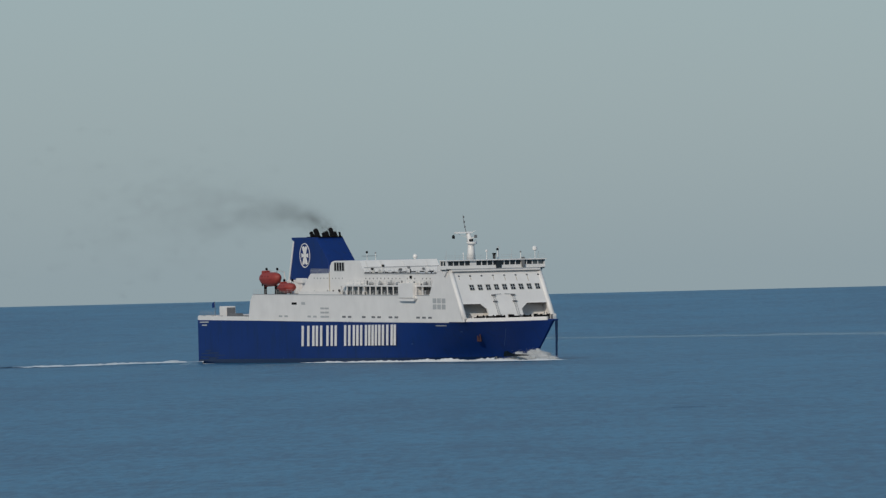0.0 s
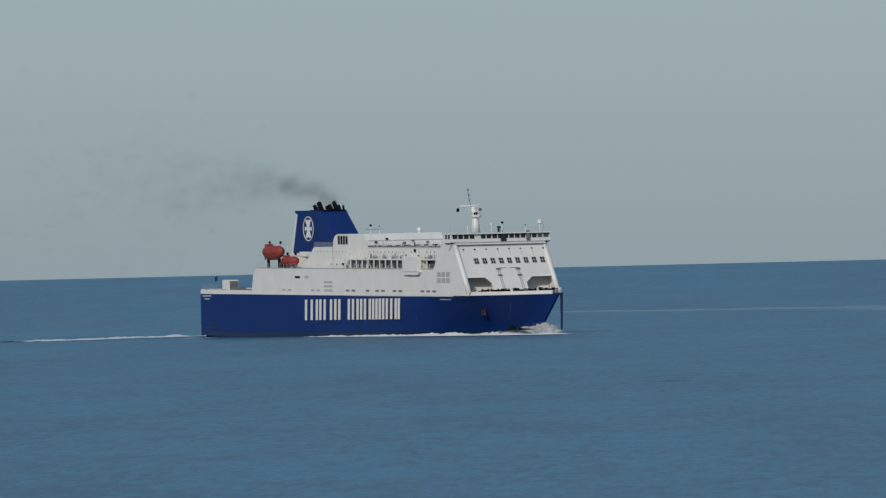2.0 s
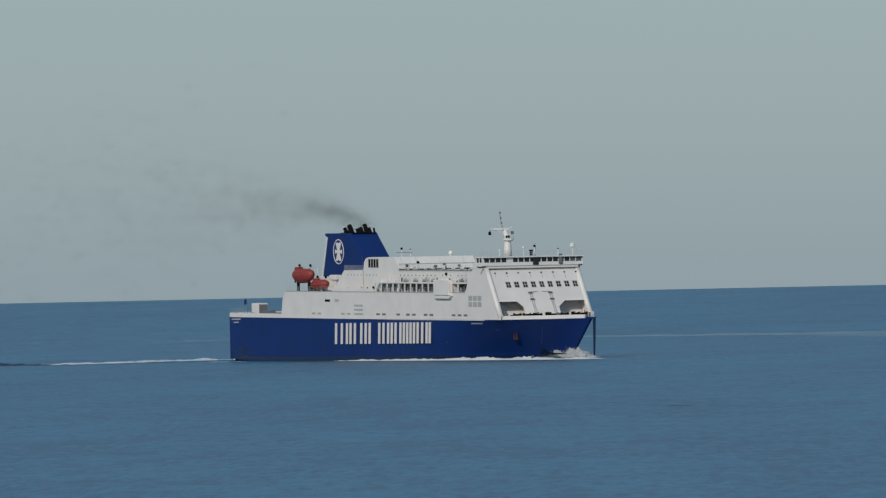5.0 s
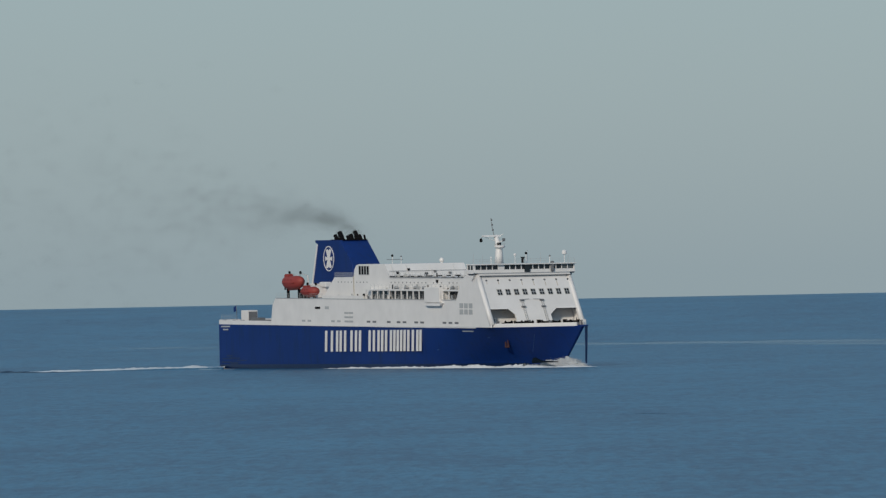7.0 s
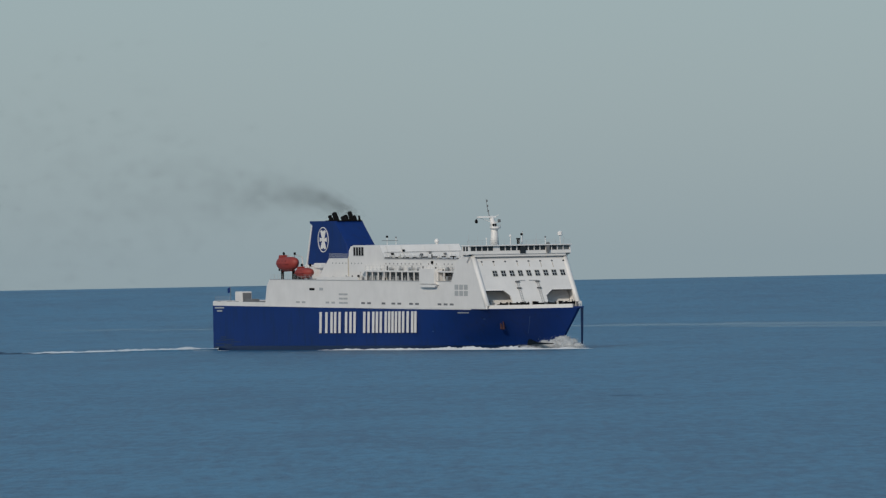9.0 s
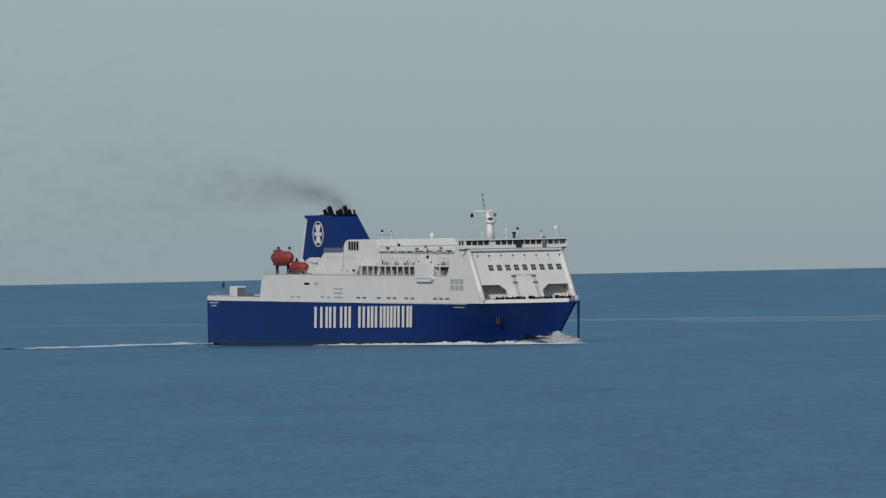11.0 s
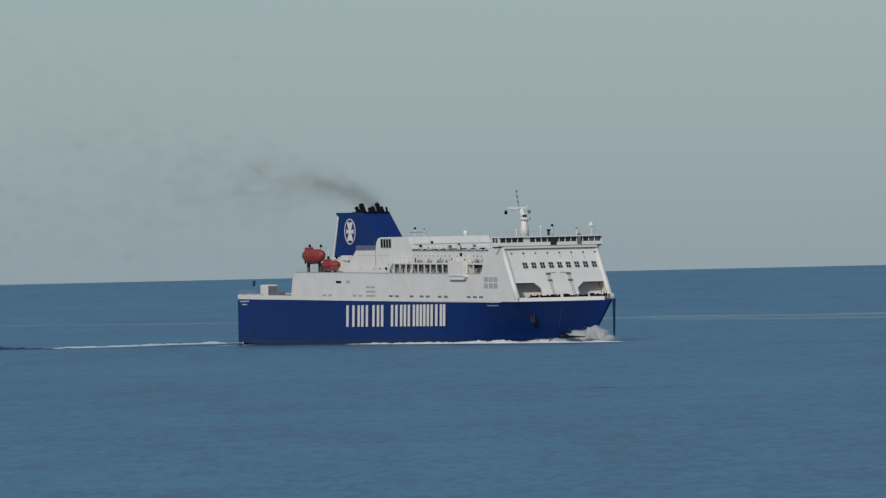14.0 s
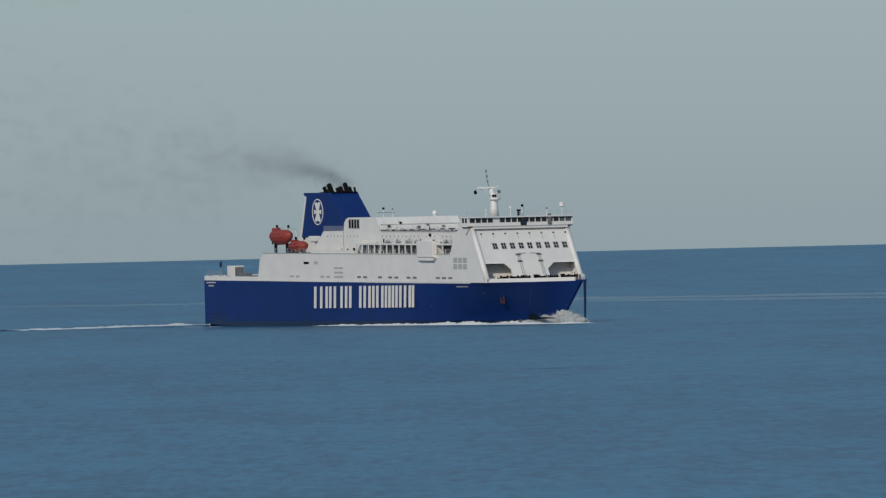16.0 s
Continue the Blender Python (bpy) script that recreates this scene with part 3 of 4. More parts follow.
def hull_patch(name, s0, s1, k0, k1, material, label="", steps=24, lean=0.0, proud=0.04):
    """A thin plate or painted mark that lies on the starboard shell."""
    bm, rows = bmesh.new(), []
    for i in range(steps + 1):
        row = []
        for k in (k0, k0 + (k1 - k0) * 0.5, k1):
            x, y, z = hull_point(s0 + (s1 - s0) * i / steps + lean * (k - k0), k)
            row += [bm.verts.new((x, -y - proud, z)), bm.verts.new((x, -y + 0.1, z))]
        rows.append(row)
    for a, b in zip(rows, rows[1:]):
        for p, q in ((0, 2), (2, 4), (5, 3), (3, 1), (4, 5), (1, 0)):
            bm.faces.new((a[p], b[p], b[q], a[q]))
    for row in (rows[0], rows[-1]):
        bm.faces.new((row[0], row[2], row[3], row[1]))
        bm.faces.new((row[2], row[4], row[5], row[3]))
    return part(name, bm, material, hull, label, sheared=False, smooth=False)


hull_patch("boot_topping", 0.004, 0.93, -0.1, 0.05, NAVY, "dark wet strip along the waterline", 70)
scuff = random.Random(8)
for k in range(8):
    s0 = scuff.uniform(0.006, 0.09)
    k0 = scuff.uniform(0.03, 0.26)
    hull_patch("scuff_mark", s0, s0 + scuff.uniform(0.015, 0.06), k0, k0 + scuff.uniform(0.008, 0.03), NAVY, "", 6, proud=0.02 + 0.001 * k)
hull_patch("name_bar", 0.779, 0.811, 0.885, 0.915, PALE, "small pale painted name bar", 8)
hull_patch("draught_marks", 0.930, 0.9306, 0.34, 0.8, WORN, "pale draught marks at the bow", 1)
for s0, k0 in ((0.715, 0.4), (0.845, 0.72)):
    hull_patch("load_mark", s0, s0 + 0.005, k0, k0 + 0.025, WORN, "", 1)


def build_anchor():
    x, y, z = hull_point(0.884, 0.60)
    m = Vector((x, -y, z))
    anchor = part("anchor", tube([m + Vector((-0.75, -0.15, -1.0)), m + Vector((0.75, -0.15, -1.0))], 0.22, 8), RUST, hull, "rusty stowed anchor", sheared=False)
    for dx in (-0.55, 0.55):
        part("anchor_fluke", tube([m + Vector((dx, -0.12, -1.1)), m + Vector((dx * 1.1, -0.3, 0.9))], [0.3, 0.09], 8), RUST, anchor, sheared=False)


build_anchor()
# blue post that hangs from the stem head down to the water
tip = hull_point(1.0, 1.0)
post = part("stem_post", tube([(157.6, 0, tip[2] + 0.1), (157.5, 0, 4.0), (157.3, 0, 0.2)], [0.34, 0.27, 0.22], 8), NAVY, hull, "slim blue post under the stem head", sheared=False)
part("post_shelf", prism([(154.2, tip[2] - 0.1), (157.9, tip[2] - 0.05), (157.9, tip[2] + 0.2), (154.2, tip[2] + 0.25)], -0.35, 0.35), BLUE, post, sheared=False)

# ---- funnel ----
FUN = 3.5


def build_funnel():
    bm, rings, r = bmesh.new(), [], 0.12
    for z, xa, xf in ((15.5, 32.2, 53.6), (18.9, 32.6, 53.0), (23.1, 33.9, 52.3), (27.5, 35.2, 47.3), (27.9, 33.9, 46.9), (28.4, 33.9, 46.4)):
        arc = [(xf - r + r * math.sin(a), -FUN + r - r * math.cos(a)) for a in (math.pi * k / 16 for k in range(9))]
        outline = [(xa, -FUN)] + arc + [(x, -y) for x, y in arc[::-1]] + [(xa, FUN)]
        rings.append([bm.verts.new((x, y, z)) for x, y in outline])
    for a, b in zip(rings, rings[1:]):
        for k in range(len(a)):
            j = (k + 1) % len(a)
            bm.faces.new((a[k], a[j], b[j], b[k])).smooth = 1 <= k <= len(a) - 3
    for end in (rings[0], rings[-1]):
        bm.faces.new([bm.verts.new(v.co) for v in end])
    body = part("funnel", bm, BLUE, ferry, "tall blue raked funnel with white emblem")
    part("funnel_trim", prism([(31.7, 18.3), (32.2, 18.3), (35.2, 27.4), (34.6, 27.4)], -FUN - 0.08, FUN + 0.08), WHITE, body)
    # emblem: a ring with a plain waisted cross
    bm = bmesh.new()
    n, y0, y1 = 32, -FUN - 0.1, -FUN + 0.05
    for k in range(n):
        a, b = 2 * math.pi * k / n, 2 * math.pi * (k + 1) / n
        q = [(40.6 + r * 2.65 * math.cos(t), 24.25 + r * 2.85 * math.sin(t)) for r, t in ((1, a), (1, b), (0.93, b), (0.93, a))]
        add_prism(bm, q, y0, y1)
    part("emblem_ring", bm, WHITE, body)
    bm = bmesh.new()
    for k in (1, -1):
        add_prism(bm, [(40.6 - 0.4, 24.25), (40.6 + 0.4, 24.25), (40.6 + 1.35, 24.25 + k * 1.95), (40.6 + 0.6, 24.25 + k * 2.15), (40.6, 24.25 + k * 1.75), (40.6 - 0.6, 24.25 + k * 2.15), (40.6 - 1.35, 24.25 + k * 1.95)], y0, y1)
        add_prism(bm, [(40.6 + k * 0.3, 24.1), (40.6 + k * 1.7, 23.75), (40.6 + k * 1.7, 24.75), (40.6 + k * 0.3, 24.4)], y0 + 0.01, y1)
    part("emblem_cross", bm, WHITE, body)
    for x, y, r, hgt, ln in ((42.0, -2.0, 0.46, 1.1, -0.9), (43.0, -1.2, 0.52, 1.9, -1.3), (43.6, 0.2, 0.42, 0.9, -0.6), (44.0, 0.8, 0.45, 1.2, -0.8), (45.2, 1.5, 0.46, 2.1, -1.2),
                             (45.6, 2.1, 0.42, 1.1, -0.7), (46.2, 2.9, 0.22, 1.2, -0.3)):
        pipe = part("exhaust_pipe", tube([(x, y, 28.3), (x + ln * 0.5, y, 28.5 + hgt * 0.45), (x + ln, y, 28.5 + hgt * 0.85)], [r * 1.15, r * 1.15, r * 1.1], 12), BLACK, body, "soot-black exhaust pipe")
        part("pipe_collar", tube([(x, y, 28.38), (x, y, 28.75)], r * 1.25, 12), BLACK, pipe)
    part("exhaust_plinth", box(40.5, 46.8, -2.9, 3.2, 28.38, 28.55), BLACK, body)
    crate = part("deck_box", box(46.0, 49.3, -8.8, -7.2, 17.9, 19.1, 0.15), WHITE, ferry, "white deck locker beside the funnel")
    part("pedestal", box(46.8, 48.4, -8.4, -7.6, 15.4, 17.95), WHITE, crate)
    part("funnel_fillet", prism([(28.5, 15.5), (30.5, 16.2), (32.0, 18.6), (36, 18.6), (41, 16.5), (41, 15.5)], -FUN - 0.5, FUN + 0.5), WHITE, ferry)


build_funnel()


# ---- lifeboats and davits ----
ABOARD = []        # loose things carried by the ferry, with their place on it


def aboard(name, at, label, category, group=""):
    ob = tagged(new(name), label, category, group)
    ABOARD.append((ob, at))
    return ob


def build_lifeboat(name, cx, cy, cz, length, hgt, label):
    drop = sheer(cz - hgt / 2, cx)
    thing = aboard(name, (cx, cy, drop), label, "lifeboat")
    sx, sy, sz, cx, cy, cz = cx, cy, cz, 0.0, 0.0, hgt / 2
    bm = bmesh.new()
    n, sides, rings = 14, 14, []
    for i in range(n + 1):
        u = -1 + 2 * i / n
        w = max(0.02, (1 - abs(u) ** 2.6)) ** 0.5
        ring = []
        for k in range(sides):
            a = 2 * math.pi * k / sides
            up_ = math.sin(a)
            zz = hgt * 0.5 * up_ * (w ** 0.7 if up_ < 0 else w) + 0.12 * hgt * u * u
            ring.append(bm.verts.new((cx + u * length / 2, cy + math.cos(a) * 1.5 * w, cz + zz)))
        rings.append(ring)
    for a, b in zip(rings, rings[1:]):
        for k in range(sides):
            bm.faces.new((a[k], a[(k + 1) % sides], b[(k + 1) % sides], b[k]))
    bm.faces.new(rings[0][::-1])
    bm.faces.new(rings[-1])
    boat = part("hull_shell", bm, RED, thing, sheared=False, smooth=True)
    part("gunwale", prism([(cx - length * 0.3, cz - 0.06), (cx + length * 0.3, cz - 0.06), (cx + length * 0.3, cz + 0.08), (cx - length * 0.3, cz + 0.08)], cy - 1.54, cy - 1.3), RED, boat, sheared=False)
    part("helm_cupola", box(cx - length * 0.34, cx - length * 0.14, cy - 0.7, cy + 0.7, cz + hgt * 0.3, cz + hgt * 0.62, 0.15), RED, boat, sheared=False)
    for k in range(3):
        wx = cx - length * 0.16 + k * length * 0.16
        part("cabin_port", tube([(wx, cy - 1.42, cz + hgt * 0.2), (wx, cy - 1.15, cz + hgt * 0.2)], 0.09, 8), BLACK, boat, sheared=False)
    part("keel", prism([(cx - length * 0.36, cz - hgt * 0.4), (cx + length * 0.36, cz - hgt * 0.4), (cx + length * 0.3, cz - hgt * 0.5), (cx - length * 0.34, cz - hgt * 0.54)], cy - 0.1, cy + 0.1), RED, boat, sheared=False)
    part("rudder", box(cx - length * 0.47, cx - length * 0.41, cy - 0.06, cy + 0.06, cz - hgt * 0.48, cz - hgt * 0.1), BLACK, boat, sheared=False)
    for dx in (-0.34, 0.36):
        part("lifting_hook", tube([(cx + dx * length, cy, cz + hgt * 0.3), (cx + dx * length, cy, cz + hgt * 0.6)], 0.08, 6), GREY, boat, sheared=False)
    cx, cy, cz = sx, sy, sz
    for dx in (-0.28, 0.3):
        arm = part("davit", tube([(cx + dx * length, cy + 2.8, 15.4), (cx + dx * length, cy + 2.2, cz + hgt * 0.5), (cx + dx * length, cy + 0.4, cz + hgt * 0.66)], 0.13, 6), WHITE, ferry, "white lifeboat davit")
        part("davit_head", lathe([(0.12, 0), (0.28, 0.12), (0.28, 0.5), (0.12, 0.62)], (cx + dx * length, cy + 0.4, cz + hgt * 0.62), 8), BLACK, arm)
        part("keel_chock", box(cx + dx * length - 0.16, cx + dx * length + 0.16, cy - 0.3, cy + 0.3, 15.4, cz - hgt * 0.42), BLACK, arm)


build_lifeboat("lifeboat", 35.8, -10.2, 18.9, 9.6, 3.25, "orange-red enclosed lifeboat high in its davits")
build_lifeboat("rescue_boat", 44.2, -10.2, 16.9, 7.2, 2.35, "orange-red open rescue boat on deck chocks")
part("boat_winch", box(41.0, 43.0, -11.0, -9.6, 15.4, 17.2, 0.1), BLACK, ferry, "dark boat winch housing")

# ---- stern deck ----
locker = part("stern_locker", box(6.5, 10.1, -9.2, -6.7, 9.5, 12.5, 0.08), WHITE, ferry, "white winch house on the stern deck")
part("shutter", box(10.05, 10.18, -9.0, -6.9, 9.7, 12.2), GREY, locker, "dark grey roller shutter")
part("stern_machine", box(13.5, 18.0, -10.2, -8.6, 9.5, 10.9, 0.15), GREY, ferry, "grey mooring machinery")
part("stern_ramp_edge", box(18.2, 26.5, -11.0, -10.7, 9.4, 10.5), GREY, ferry)
staff = part("ensign_staff", tube([(2.0, -8.0, 9.3), (1.6, -8.0, 13.6)], 0.07, 6), GREY, ferry)
part("ensign", prism([(1.7, 12.3), (0.4, 12.0), (0.3, 13.1), (1.65, 13.5)], -8.06, -7.98), BLUE, staff, "small dark ensign")
for k in range(4):
    part("fairlead", box(2.2 + k * 4.6, 3.2 + k * 4.6, -11.52, -11.2, 10.05, 10.35), GREY, ferry)


# ---- rails ----
def build_railing(x0, x1, y, z, posts):
    bm = bmesh.new()
    for dz in (0.4, 0.75, 1.1):
        add_tube(bm, [(x0, y, z + dz), (x1, y, z + dz)], 0.022, 4)
    rail = part("railing", bm, PALE, ferry, "thin pale deck railing")
    first = None
    for k in range(posts):
        x = x0 + (x1 - x0) * k / (posts - 1)
        if first is None:
            first = part("post", tube([(0, 0, 0), (0, 0, 1.12)], 0.03, 4), PALE, rail, sheared=False)
            first.location = (x, y, sheer(z, x))
        else:
            o = new("post", first.data)
            o.parent, o.location = rail, (x, y, sheer(z, x))


build_railing(29.5, 53.0, -11.4, 15.4, 13)
build_railing(76.5, 118.5, -11.4, 15.4, 22)
build_railing(77.0, 120.0, -11.4, 17.7, 24)
build_railing(84.0, 121.0, -10.5, 20.25, 20)
build_railing(55.4, 65.8, -9.5, 20.2, 22)
build_railing(0.6, 8.0, -11.3, 10.35, 6)
random.seed(5)
for k in range(15):          # life-raft canisters and deck gear along the upper decks
    x = 86 + k * 2.3 + random.uniform(-0.5, 0.5)
    z = 17.7 if k % 2 else 20.25
    y = -10.9 if k % 2 else -9.5
    if 104 < x < 113 and k % 2:
        continue
    can = aboard("life_raft", (x, y, sheer(z, x)), ("white life-raft canister in its deck cradle", "pale grey life-raft canister in its deck cradle")[k % 2], "life raft", "life rafts on the decks")
    shell = part("canister", lathe([(0.1, -0.65), (0.26, -0.55), (0.3, 0), (0.26, 0.55), (0.1, 0.65)], (0, 0, 0.45), 10, "x"), (WHITE, PALE)[k % 2], can, sheared=False)
    part("cradle", box(-0.5, 0.5, -0.3, 0.3, 0, 0.2), GREY, can, sheared=False)
for x, y, z in ((70.4, -9.98, 16.0), (107.0, -10.3, 19.2)):
    part("lamp_fitting", box(x, x + 0.7, y - 0.15, y + 0.1, z, z + 0.6), BLACK, ferry)


for k in range(60):          # small lockers, pipes and ventilators along the lounge deck
    x = 56 + random.random() * 63
    y, z = random.choice(((-10.45, 17.72), (-11.0, 17.72), (-9.9, 20.25), (-11.2, 15.42)))
    if x < 84:
        y, z = -11.0, 15.42
    h2, w = random.uniform(0.3, 1.2), random.uniform(0.12, 0.4)
    if z > 15.5 or not 104 < x < 113:
        part(random.choice(("ventilator", "deck_locker", "pipe")), box(x, x + w, y - 0.15, y + 0.1, z, z + h2, 0.03), random.choice((GREY, PALE, PALE, PALE, BLACK, CREAM, CREAM)), ferry)


# ---- foam about the ship ----
def froth(rx, ry, rz, seed, count=2600):
    """A soft mound of foam with small clots of spray on it."""
    rnd = random.Random(seed)
    bm = bmesh.new()
    bmesh.ops.create_icosphere(bm, subdivisions=4, radius=1.0)
    for v in bm.verts:
        d = v.co.copy()
        q = 0.22 * noise.noise(d * 1.7 + Vector((seed * 7.3, 0, 0))) + 0.10 * noise.noise(d * 5.0 + Vector((0, seed * 3.1, 0))) + 0.11 * noise.noise(d * 11.0 + Vector((seed, 0, 0))) + 0.07 * noise.noise(d * 23.0)
        v.co = Vector((d.x * rx, d.y * ry, d.z * rz)) * (0.86 + 0.95 * q)
    core = bpy.data.meshes.new("core")
    bm.to_mesh(core)
    bm.free()
    verts = [tuple(v.co) for v in core.vertices]
    faces = [tuple(p.vertices) for p in core.polygons]
    bpy.data.meshes.remove(core)
    for _ in range(count):
        c = Vector((rnd.gauss(0, 0.5) * rx, rnd.gauss(0, 0.5) * ry, rnd.gauss(0, 0.36) * rz))
        b = len(verts)
        verts += [tuple(c + Vector((rnd.gauss(0, 0.045), rnd.gauss(0, 0.045), rnd.gauss(0, 0.045)))) for _ in range(3)]
        faces.append((b, b + 1, b + 2))
    me = bpy.data.meshes.new("foam")
    me.from_pydata(verts, [], faces)
    bm = bmesh.new()
    bm.from_mesh(me)
    bpy.data.meshes.remove(me)
    return bm


bow_wave = tagged(new("bow_wave"), "white breaking bow wave foaming round the stem", "wave")
random.seed(11)
WAVES = []
for k in range(46):
    u = k / 45
    x = 158.4 - 24.0 * u + random.uniform(-1, 1)
    s = min(1.0, max(0.0, x / 150.6))
    y = -(along(WATER_HALF, s) + random.uniform(0.2, 2.2) + 2.2 * u)
    hgt = (2.3 * math.exp(-((u - 0.30) / 0.26) ** 2) + 0.5) * random.uniform(0.6, 1.15)
    ob = part("foam_lump", froth(random.uniform(1.3, 2.3), random.uniform(0.9, 1.6), hgt * 0.62, k), SPRAY, bow_wave, sheared=False, smooth=True)
    tagged(ob, kind="stuff")
    WAVES.append((ob, x, y, hgt * 0.28 + LEVEL, hgt, random.uniform(0, 6.28)))


# solid dark block added where the hollow lies in shade
hollow = part("wave_hollow", prism([(143.6, 0.35), (147.0, 0.45), (154.5, 0.55), (155.5, 0.7), (151.0, 0.85), (147.6, 0.85), (146.0, 1.25), (145.0, 1.6), (144.2, 1.6), (143.7, 0.9)], -6.2, -5.6, 0.08),
              HOLLOW, bow_wave, "near-black block painted as the shaded hollow under the breaking crest", sheared=False)


def ridge(name, parent, path, half, heights, material, label="", seed=0.0, step=0.6, lift=((0, 0.0), (1, 0.0)), uneven=1.0):
    """A low uneven crest of water or foam along a path of (x, y), lifted where it rides on a swell."""
    bm = bmesh.new()
    pts = []
    for (xa, ya), (xb, yb) in zip(path, path[1:]):
        n = max(2, int(math.hypot(xb - xa, yb - ya) / step))
        pts += [(xa + (xb - xa) * i / n, ya + (yb - ya) * i / n) for i in range(n)]
    pts.append(path[-1])
    rows = []
    for i, (x, y) in enumerate(pts):
        u = i / (len(pts) - 1)
        j = max(1, min(len(pts) - 2, i))
        d = Vector((pts[j + 1][0] - pts[j - 1][0], pts[j + 1][1] - pts[j - 1][1])).normalized()
        nrm = Vector((-d.y, d.x))
        hh = along(heights, u) * (0.9 + uneven * (0.6 * noise.noise(Vector((x * 0.25, y * 0.25, seed))) + 0.5 * noise.noise(Vector((x * 1.1, y * 1.1, seed + 3)))))
        row = []
        for k in range(7):
            a = -1 + 2 * k / 6
            zz = max(0.0, hh) * (1 - a * a) ** 1.3 - 0.12 + LEVEL + along(lift, u)
            row.append(bm.verts.new((x + nrm.x * a * half, y + nrm.y * a * half, zz)))
        rows.append(row)
    for a, b in zip(rows, rows[1:]):
        for k in range(6):
            bm.faces.new((a[k], a[k + 1], b[k + 1], b[k]))
    return part(name, bm, material, parent, label, sheared=False, smooth=True)


wash = ridge("hull_wash", None, [(142, -7.2), (134, -9.6), (126, -11.4), (112, -12.2), (90, -12.7), (68, -13.0), (52, -13.2), (30, -13.4), (4, -13.0)], 0.9,
             [(0, 0.85), (0.13, 0.75), (0.33, 0.55), (0.52, 0.4), (0.62, 0.12), (0.7, 0.0), (0.9, 0.0), (1, 0.2)], FOAM, seed=2.0)
tagged(wash, "thin white foam along the blue hull's waterline", "foam", kind="stuff")
skirt = ridge("bow_foam", None, [(159.5, 2.0), (159.8, -1.0), (157, -4.4), (151, -7.4), (143, -10.0), (136, -11.8)], 1.6,
              [(0, 0.15), (0.2, 0.45), (0.6, 0.6), (1, 0.4)], FOAM, seed=12.0)
tagged(skirt, "flat white foam spreading round the stem", "foam", kind="stuff")
wake = ridge("wake_crest", None, [(3, -11.9), (0, -18), (-3, -26), (-5, -37), (-18, -47), (-34, -54)], 1.4,
             [(0, 0.45), (0.15, 0.55), (0.4, 0.5), (0.7, 0.38), (1, 0.1)], FROTH, seed=8.0, lift=((0, 0.4), (0.2, 0.4), (0.6, 0.12), (1, 0.0)))
stern_wave = ridge("stern_wave", None, [(3, -12.2), (0, -18), (-3, -26), (-5, -37), (-18, -47), (-34, -54)], 4.5, [(0, 0.62), (0.2, 0.62), (0.6, 0.26), (1, 0.0)], SEA, seed=14.0, uneven=0.15)
tagged(stern_wave, "smooth blue swell rising behind the stern", "wave", kind="stuff")
quarter = ridge("quarter_wash", None, [(30, -13.6), (18, -14.6), (6, -17.5), (-6, -22), (-16, -29)], 1.0, [(0, 0.0), (0.3, 0.16), (0.7, 0.2), (1, 0.0)], FROTH, seed=31.0)
tagged(quarter, "faint foam strand off the ship's quarter", "foam", kind="stuff")
strand = ridge("wake_strand", None, [(-1, -9), (-9, -19), (-14, -31), (-20, -40)], 1.2,
               [(0, 0.3), (0.3, 0.4), (0.6, 0.3), (1, 0.02)], FROTH, seed=21.0)
tagged(strand, "thin second strand of foam in the wake", "foam", kind="stuff")
tagged(wake, "narrow white wake crest trailing from the stern", "foam", kind="stuff")
# the swell's dark face is in its colour
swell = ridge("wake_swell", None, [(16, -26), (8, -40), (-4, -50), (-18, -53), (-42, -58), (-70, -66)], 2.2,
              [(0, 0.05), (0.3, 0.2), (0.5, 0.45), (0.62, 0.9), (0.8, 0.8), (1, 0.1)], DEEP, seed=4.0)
tagged(swell, "glassy wave beside the wake, its unreflecting face painted dark", "wave", kind="stuff")

# far streaks of foam, and single ripples with painted dark faces, on the open sea
THIN = foam_material("thin pale foam", (0.15, 0.25, 0.32))
far = ridge("foam_streak", None, [(-175, 3260), (-90, 3235), (0, 3125), (60, 3040), (130, 2965), (230, 2880)], 22.0,
            [(0, 0.65), (0.3, 0.5), (0.45, 0.45), (0.7, 0.6), (1, 0.5)], THIN, seed=5.0, step=3.0)
tagged(ridge("foam_streak", None, [(60, 3010), (100, 2925), (150, 2820), (230, 2700)], 18.0, [(0, 0.0), (0.3, 0.25), (0.6, 0.4), (1, 0.3)], THIN, seed=9.0, step=3.0),
       "faint broken foam streak far out", "foam", kind="stuff")
tagged(far, "long thin pale foam streak far out", "foam", kind="stuff")
RIPPLES = []
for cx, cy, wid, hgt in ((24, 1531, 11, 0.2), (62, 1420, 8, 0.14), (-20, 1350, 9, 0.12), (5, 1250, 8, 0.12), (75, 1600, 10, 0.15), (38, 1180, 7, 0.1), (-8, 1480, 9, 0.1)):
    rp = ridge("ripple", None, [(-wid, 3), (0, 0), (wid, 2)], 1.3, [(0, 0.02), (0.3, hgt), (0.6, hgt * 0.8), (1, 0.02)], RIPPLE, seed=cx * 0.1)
    tagged(rp, "low ripple on the calm sea, its shaded face painted dark", "wave", group="ripples on the sea", kind="stuff")
    RIPPLES.append((rp, cx, cy))

# ---- exhaust smoke in small drifting puffs of soot ----
smoke = tagged(new("exhaust_smoke"), "thin dark exhaust smoke drifting aft from the funnel", "smoke")


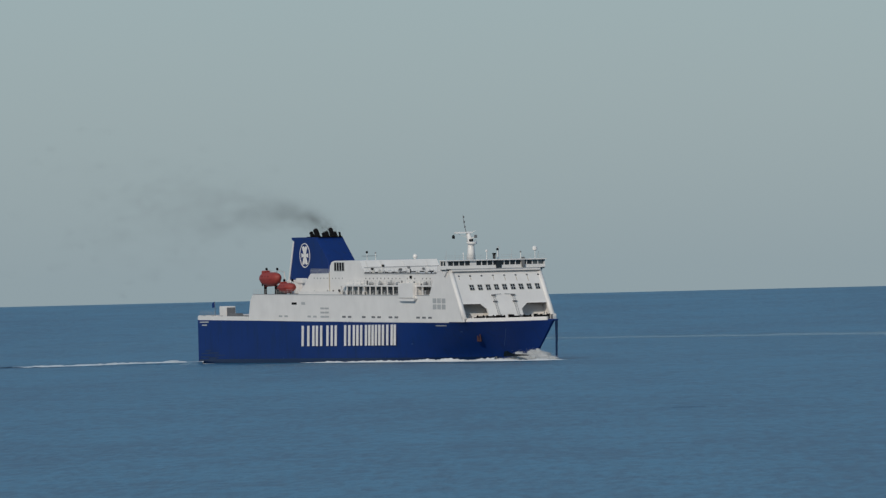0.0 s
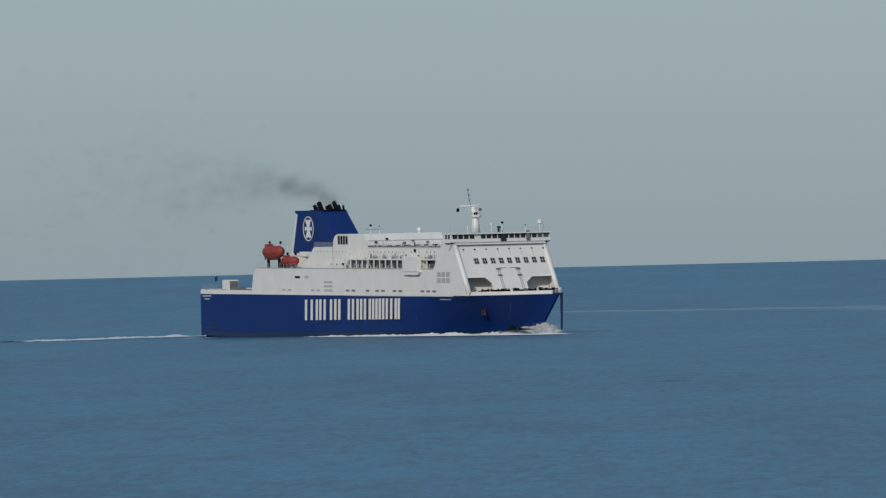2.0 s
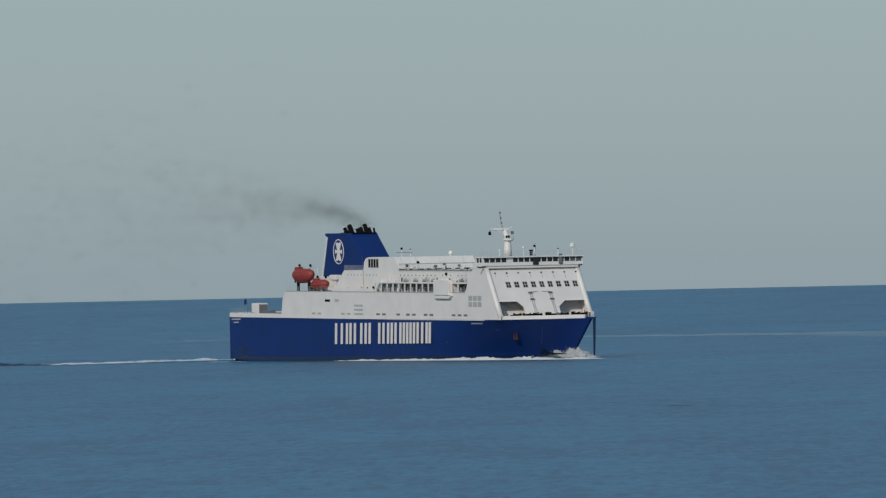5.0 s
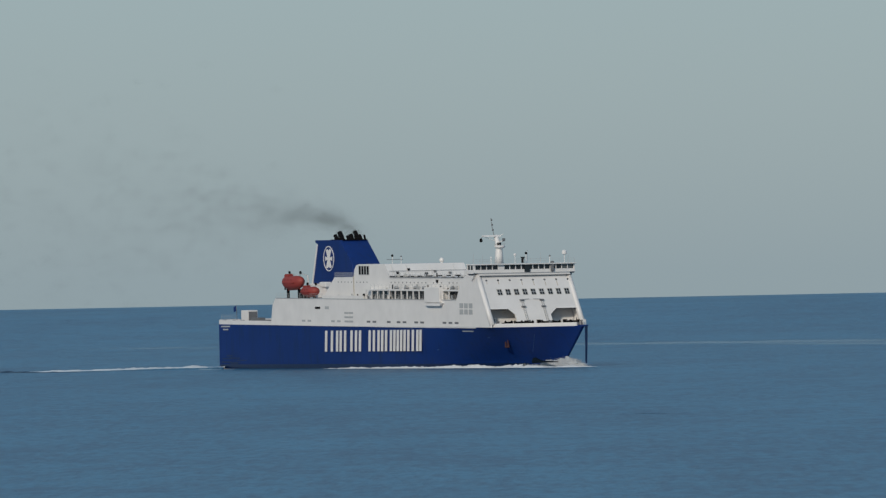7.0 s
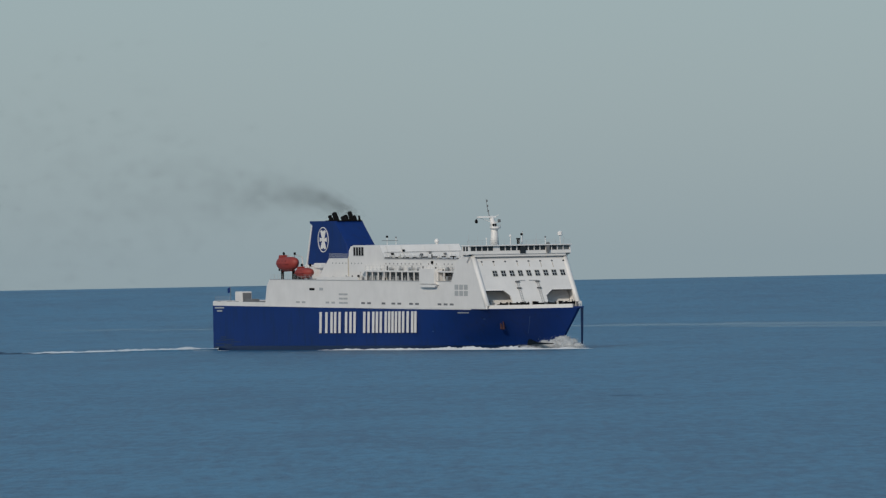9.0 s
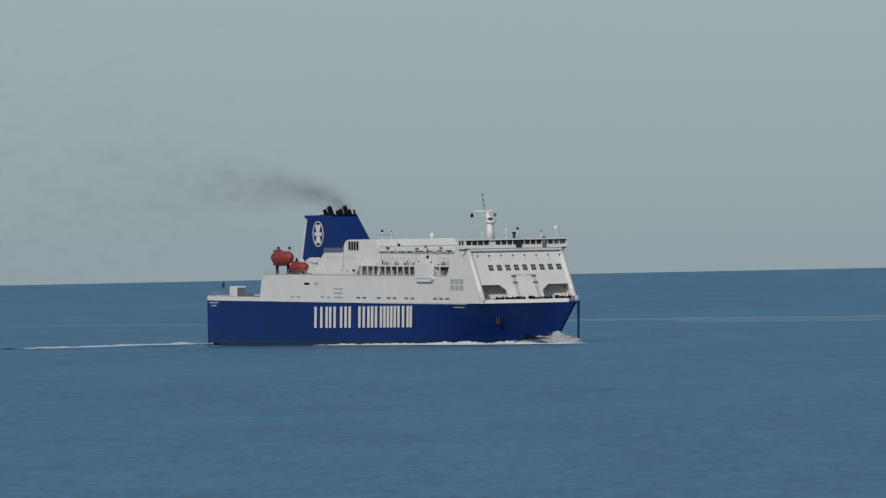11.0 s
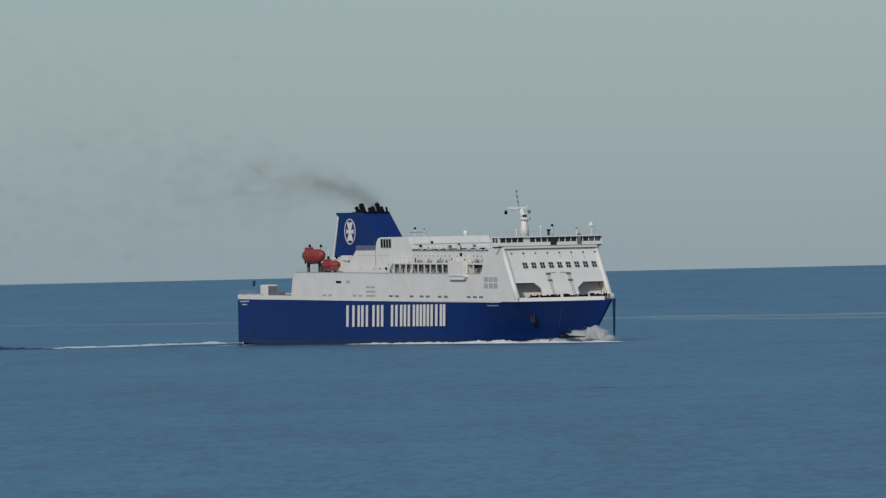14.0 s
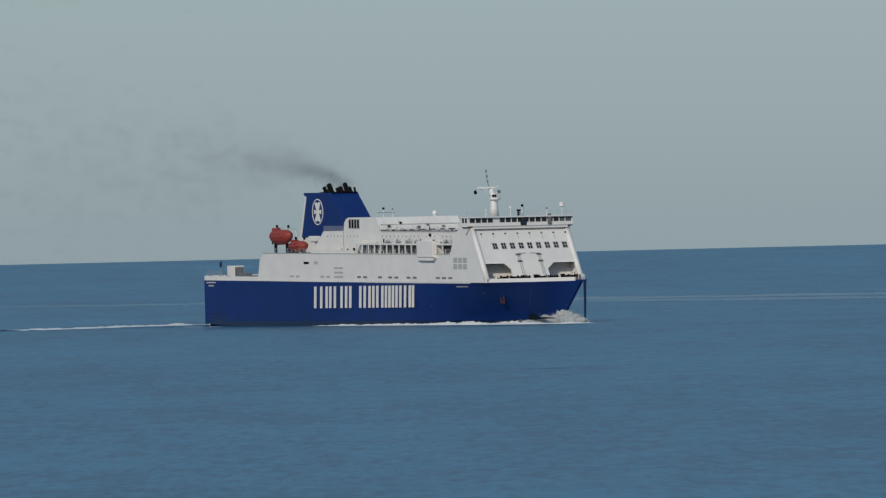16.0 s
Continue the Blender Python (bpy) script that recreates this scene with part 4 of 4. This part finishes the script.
def puff_mesh(seed):
    rnd = random.Random(seed)
    wide = (0.7, 1.0, 1.4, 1.9)[seed % 4]
    verts, faces = [], []
    for _ in range(1200):
        c = Vector((rnd.gauss(0, 1.7 * wide), rnd.gauss(0, 0.9 * wide), rnd.gauss(0, 0.75 * wide)))
        b = len(verts)
        verts += [tuple(c + Vector((rnd.gauss(0, 0.0105), rnd.gauss(0, 0.0105), rnd.gauss(0, 0.0105)))) for _ in range(3)]
        faces.append((b, b + 1, b + 2))
    me = bpy.data.meshes.new("puff")
    me.from_pydata(verts, [], faces)
    me.materials.append(SMOKE)
    return me


PUFFS = []
puff_meshes = [puff_mesh(k) for k in range(8)]
rnd = random.Random(3)
born = -13.0
while born < 15.9:
    born += rnd.uniform(0.012, 0.03) * (1.2 if math.sin(born * 2.3) > 0.55 else 0.93)
    ob = new("puff", rnd.choice(puff_meshes))
    ob.parent = smoke
    tagged(ob, kind="stuff")
    PUFFS.append((ob, born, [max(-2.0, min(2.0, rnd.gauss(0, 1))) for _ in range(4)], rnd.choice(((41.6, -1.2), (43.0, 0.8), (44.0, 1.5), (44.0, 1.5), (44.4, 2.1)))))


# ---- what moves ----
SPEED, ASPECT = 10.0, 63.0
RANGE_DRIFT = [(-1, -4), (0, -4), (7, 0), (12, 13), (16, -4), (17, -8)]


def course(t):
    """The ferry's pose: it closes on the eye and turns slowly, so that it keeps its aspect."""
    r, b = 2400.0, 0.0
    for _ in range(200):
        b += SPEED * math.cos(radians(ASPECT)) / r * (t - 7) / 200
        r -= SPEED * math.sin(radians(ASPECT)) * (t - 7) / 200
    a = radians(ASPECT) + b
    r += along(RANGE_DRIFT, t)
    return pose(r * math.sin(b) - 79 * math.cos(a), r * math.cos(b) + 79 * math.sin(a), 0, 0, 0, -math.degrees(a))


def puff_path(age, g, mouth):
    """Where a puff of soot is, that many seconds after it left the pipe."""
    if age <= 0:          # still in the uptake inside the ship
        k = min(1.0, -age / 0.3)
        return pose(mouth[0] + 6 * k, mouth[1] * (1 - k), 28.0 - 21.0 * k)
    grow = min(22.0, 0.12 + 0.26 * age + 0.05 * age * age)
    drift = 6.6 * (age - 0.35 * (1 - math.exp(-age / 0.35))) + 0.22 * age * age
    z = 29.4 + 4.6 * (1 - math.exp(-drift / 8.0)) + 0.02 * drift
    return pose(mouth[0] - drift + g[0] * grow * 1.6, mouth[1] + g[1] * grow, z + g[2] * grow * 0.9, 0, 0, 6 * min(age, 8) * g[3])


def motions():
    times = [i * 1.0 for i in range(17)]
    for thing in (ferry, bow_wave, skirt, wash, quarter, stern_wave, wake, strand, swell, smoke):
        walk(thing, [(t, course(t)) for t in times])
    for thing, at in ABOARD:
        walk(thing, [(t, course(t) @ pose(*at)) for t in times])
    for rp, cx, cy in RIPPLES:
        walk(rp, [(0.0, pose(cx, cy, 0)), (8.0, pose(cx + 12.5, cy + 0.5, 0)), (16.0, pose(cx + 25.0, cy + 1.0, 0))])
    surge = [(0, 0.62), (1.5, 0.7), (3.5, 0.62), (7, 0.52), (8.5, 0.6), (9, 0.82), (11.5, 0.66), (12, 0.76), (12.5, 0.92), (13, 0.76), (13.5, 0.52),
             (14, 1.08), (14.3, 1.38), (14.5, 1.42), (14.7, 1.2), (15, 0.72), (15.5, 0.6), (16, 0.8)]
    for ob, x, y, z, hgt, ph in WAVES:
        rows = []
        for i in range(65):
            t = i * 0.25
            up_ = (along(surge, t) - 0.72) * hgt * 0.8 + 0.12 * hgt * math.sin(t * 2.6 + ph)
            rows.append((t, pose(x - 0.5 * math.sin(t * 1.7 + ph), y, z + up_, 8 * math.sin(t * 2 + ph), 6 * math.sin(t * 1.3 + ph), 15 * math.sin(t + ph))))
        walk(ob, rows)
    for ob, born, g, mouth in PUFFS:
        ts = sorted({0.0, 16.0, *[round(min(16.0, max(0.0, born + a)), 2) for a in (-0.4, -0.3, 0.0, 0.15, 0.4, 0.8, 1.5, 2.5, 4, 7, 12, 19, 28)]})
        keep = []
        for t in ts:
            if not keep or t - keep[-1] > 0.04 or t == 16.0:
                keep.append(t)
        walk(ob, [(t, puff_path(t - born, g, mouth)) for t in keep])


motions()
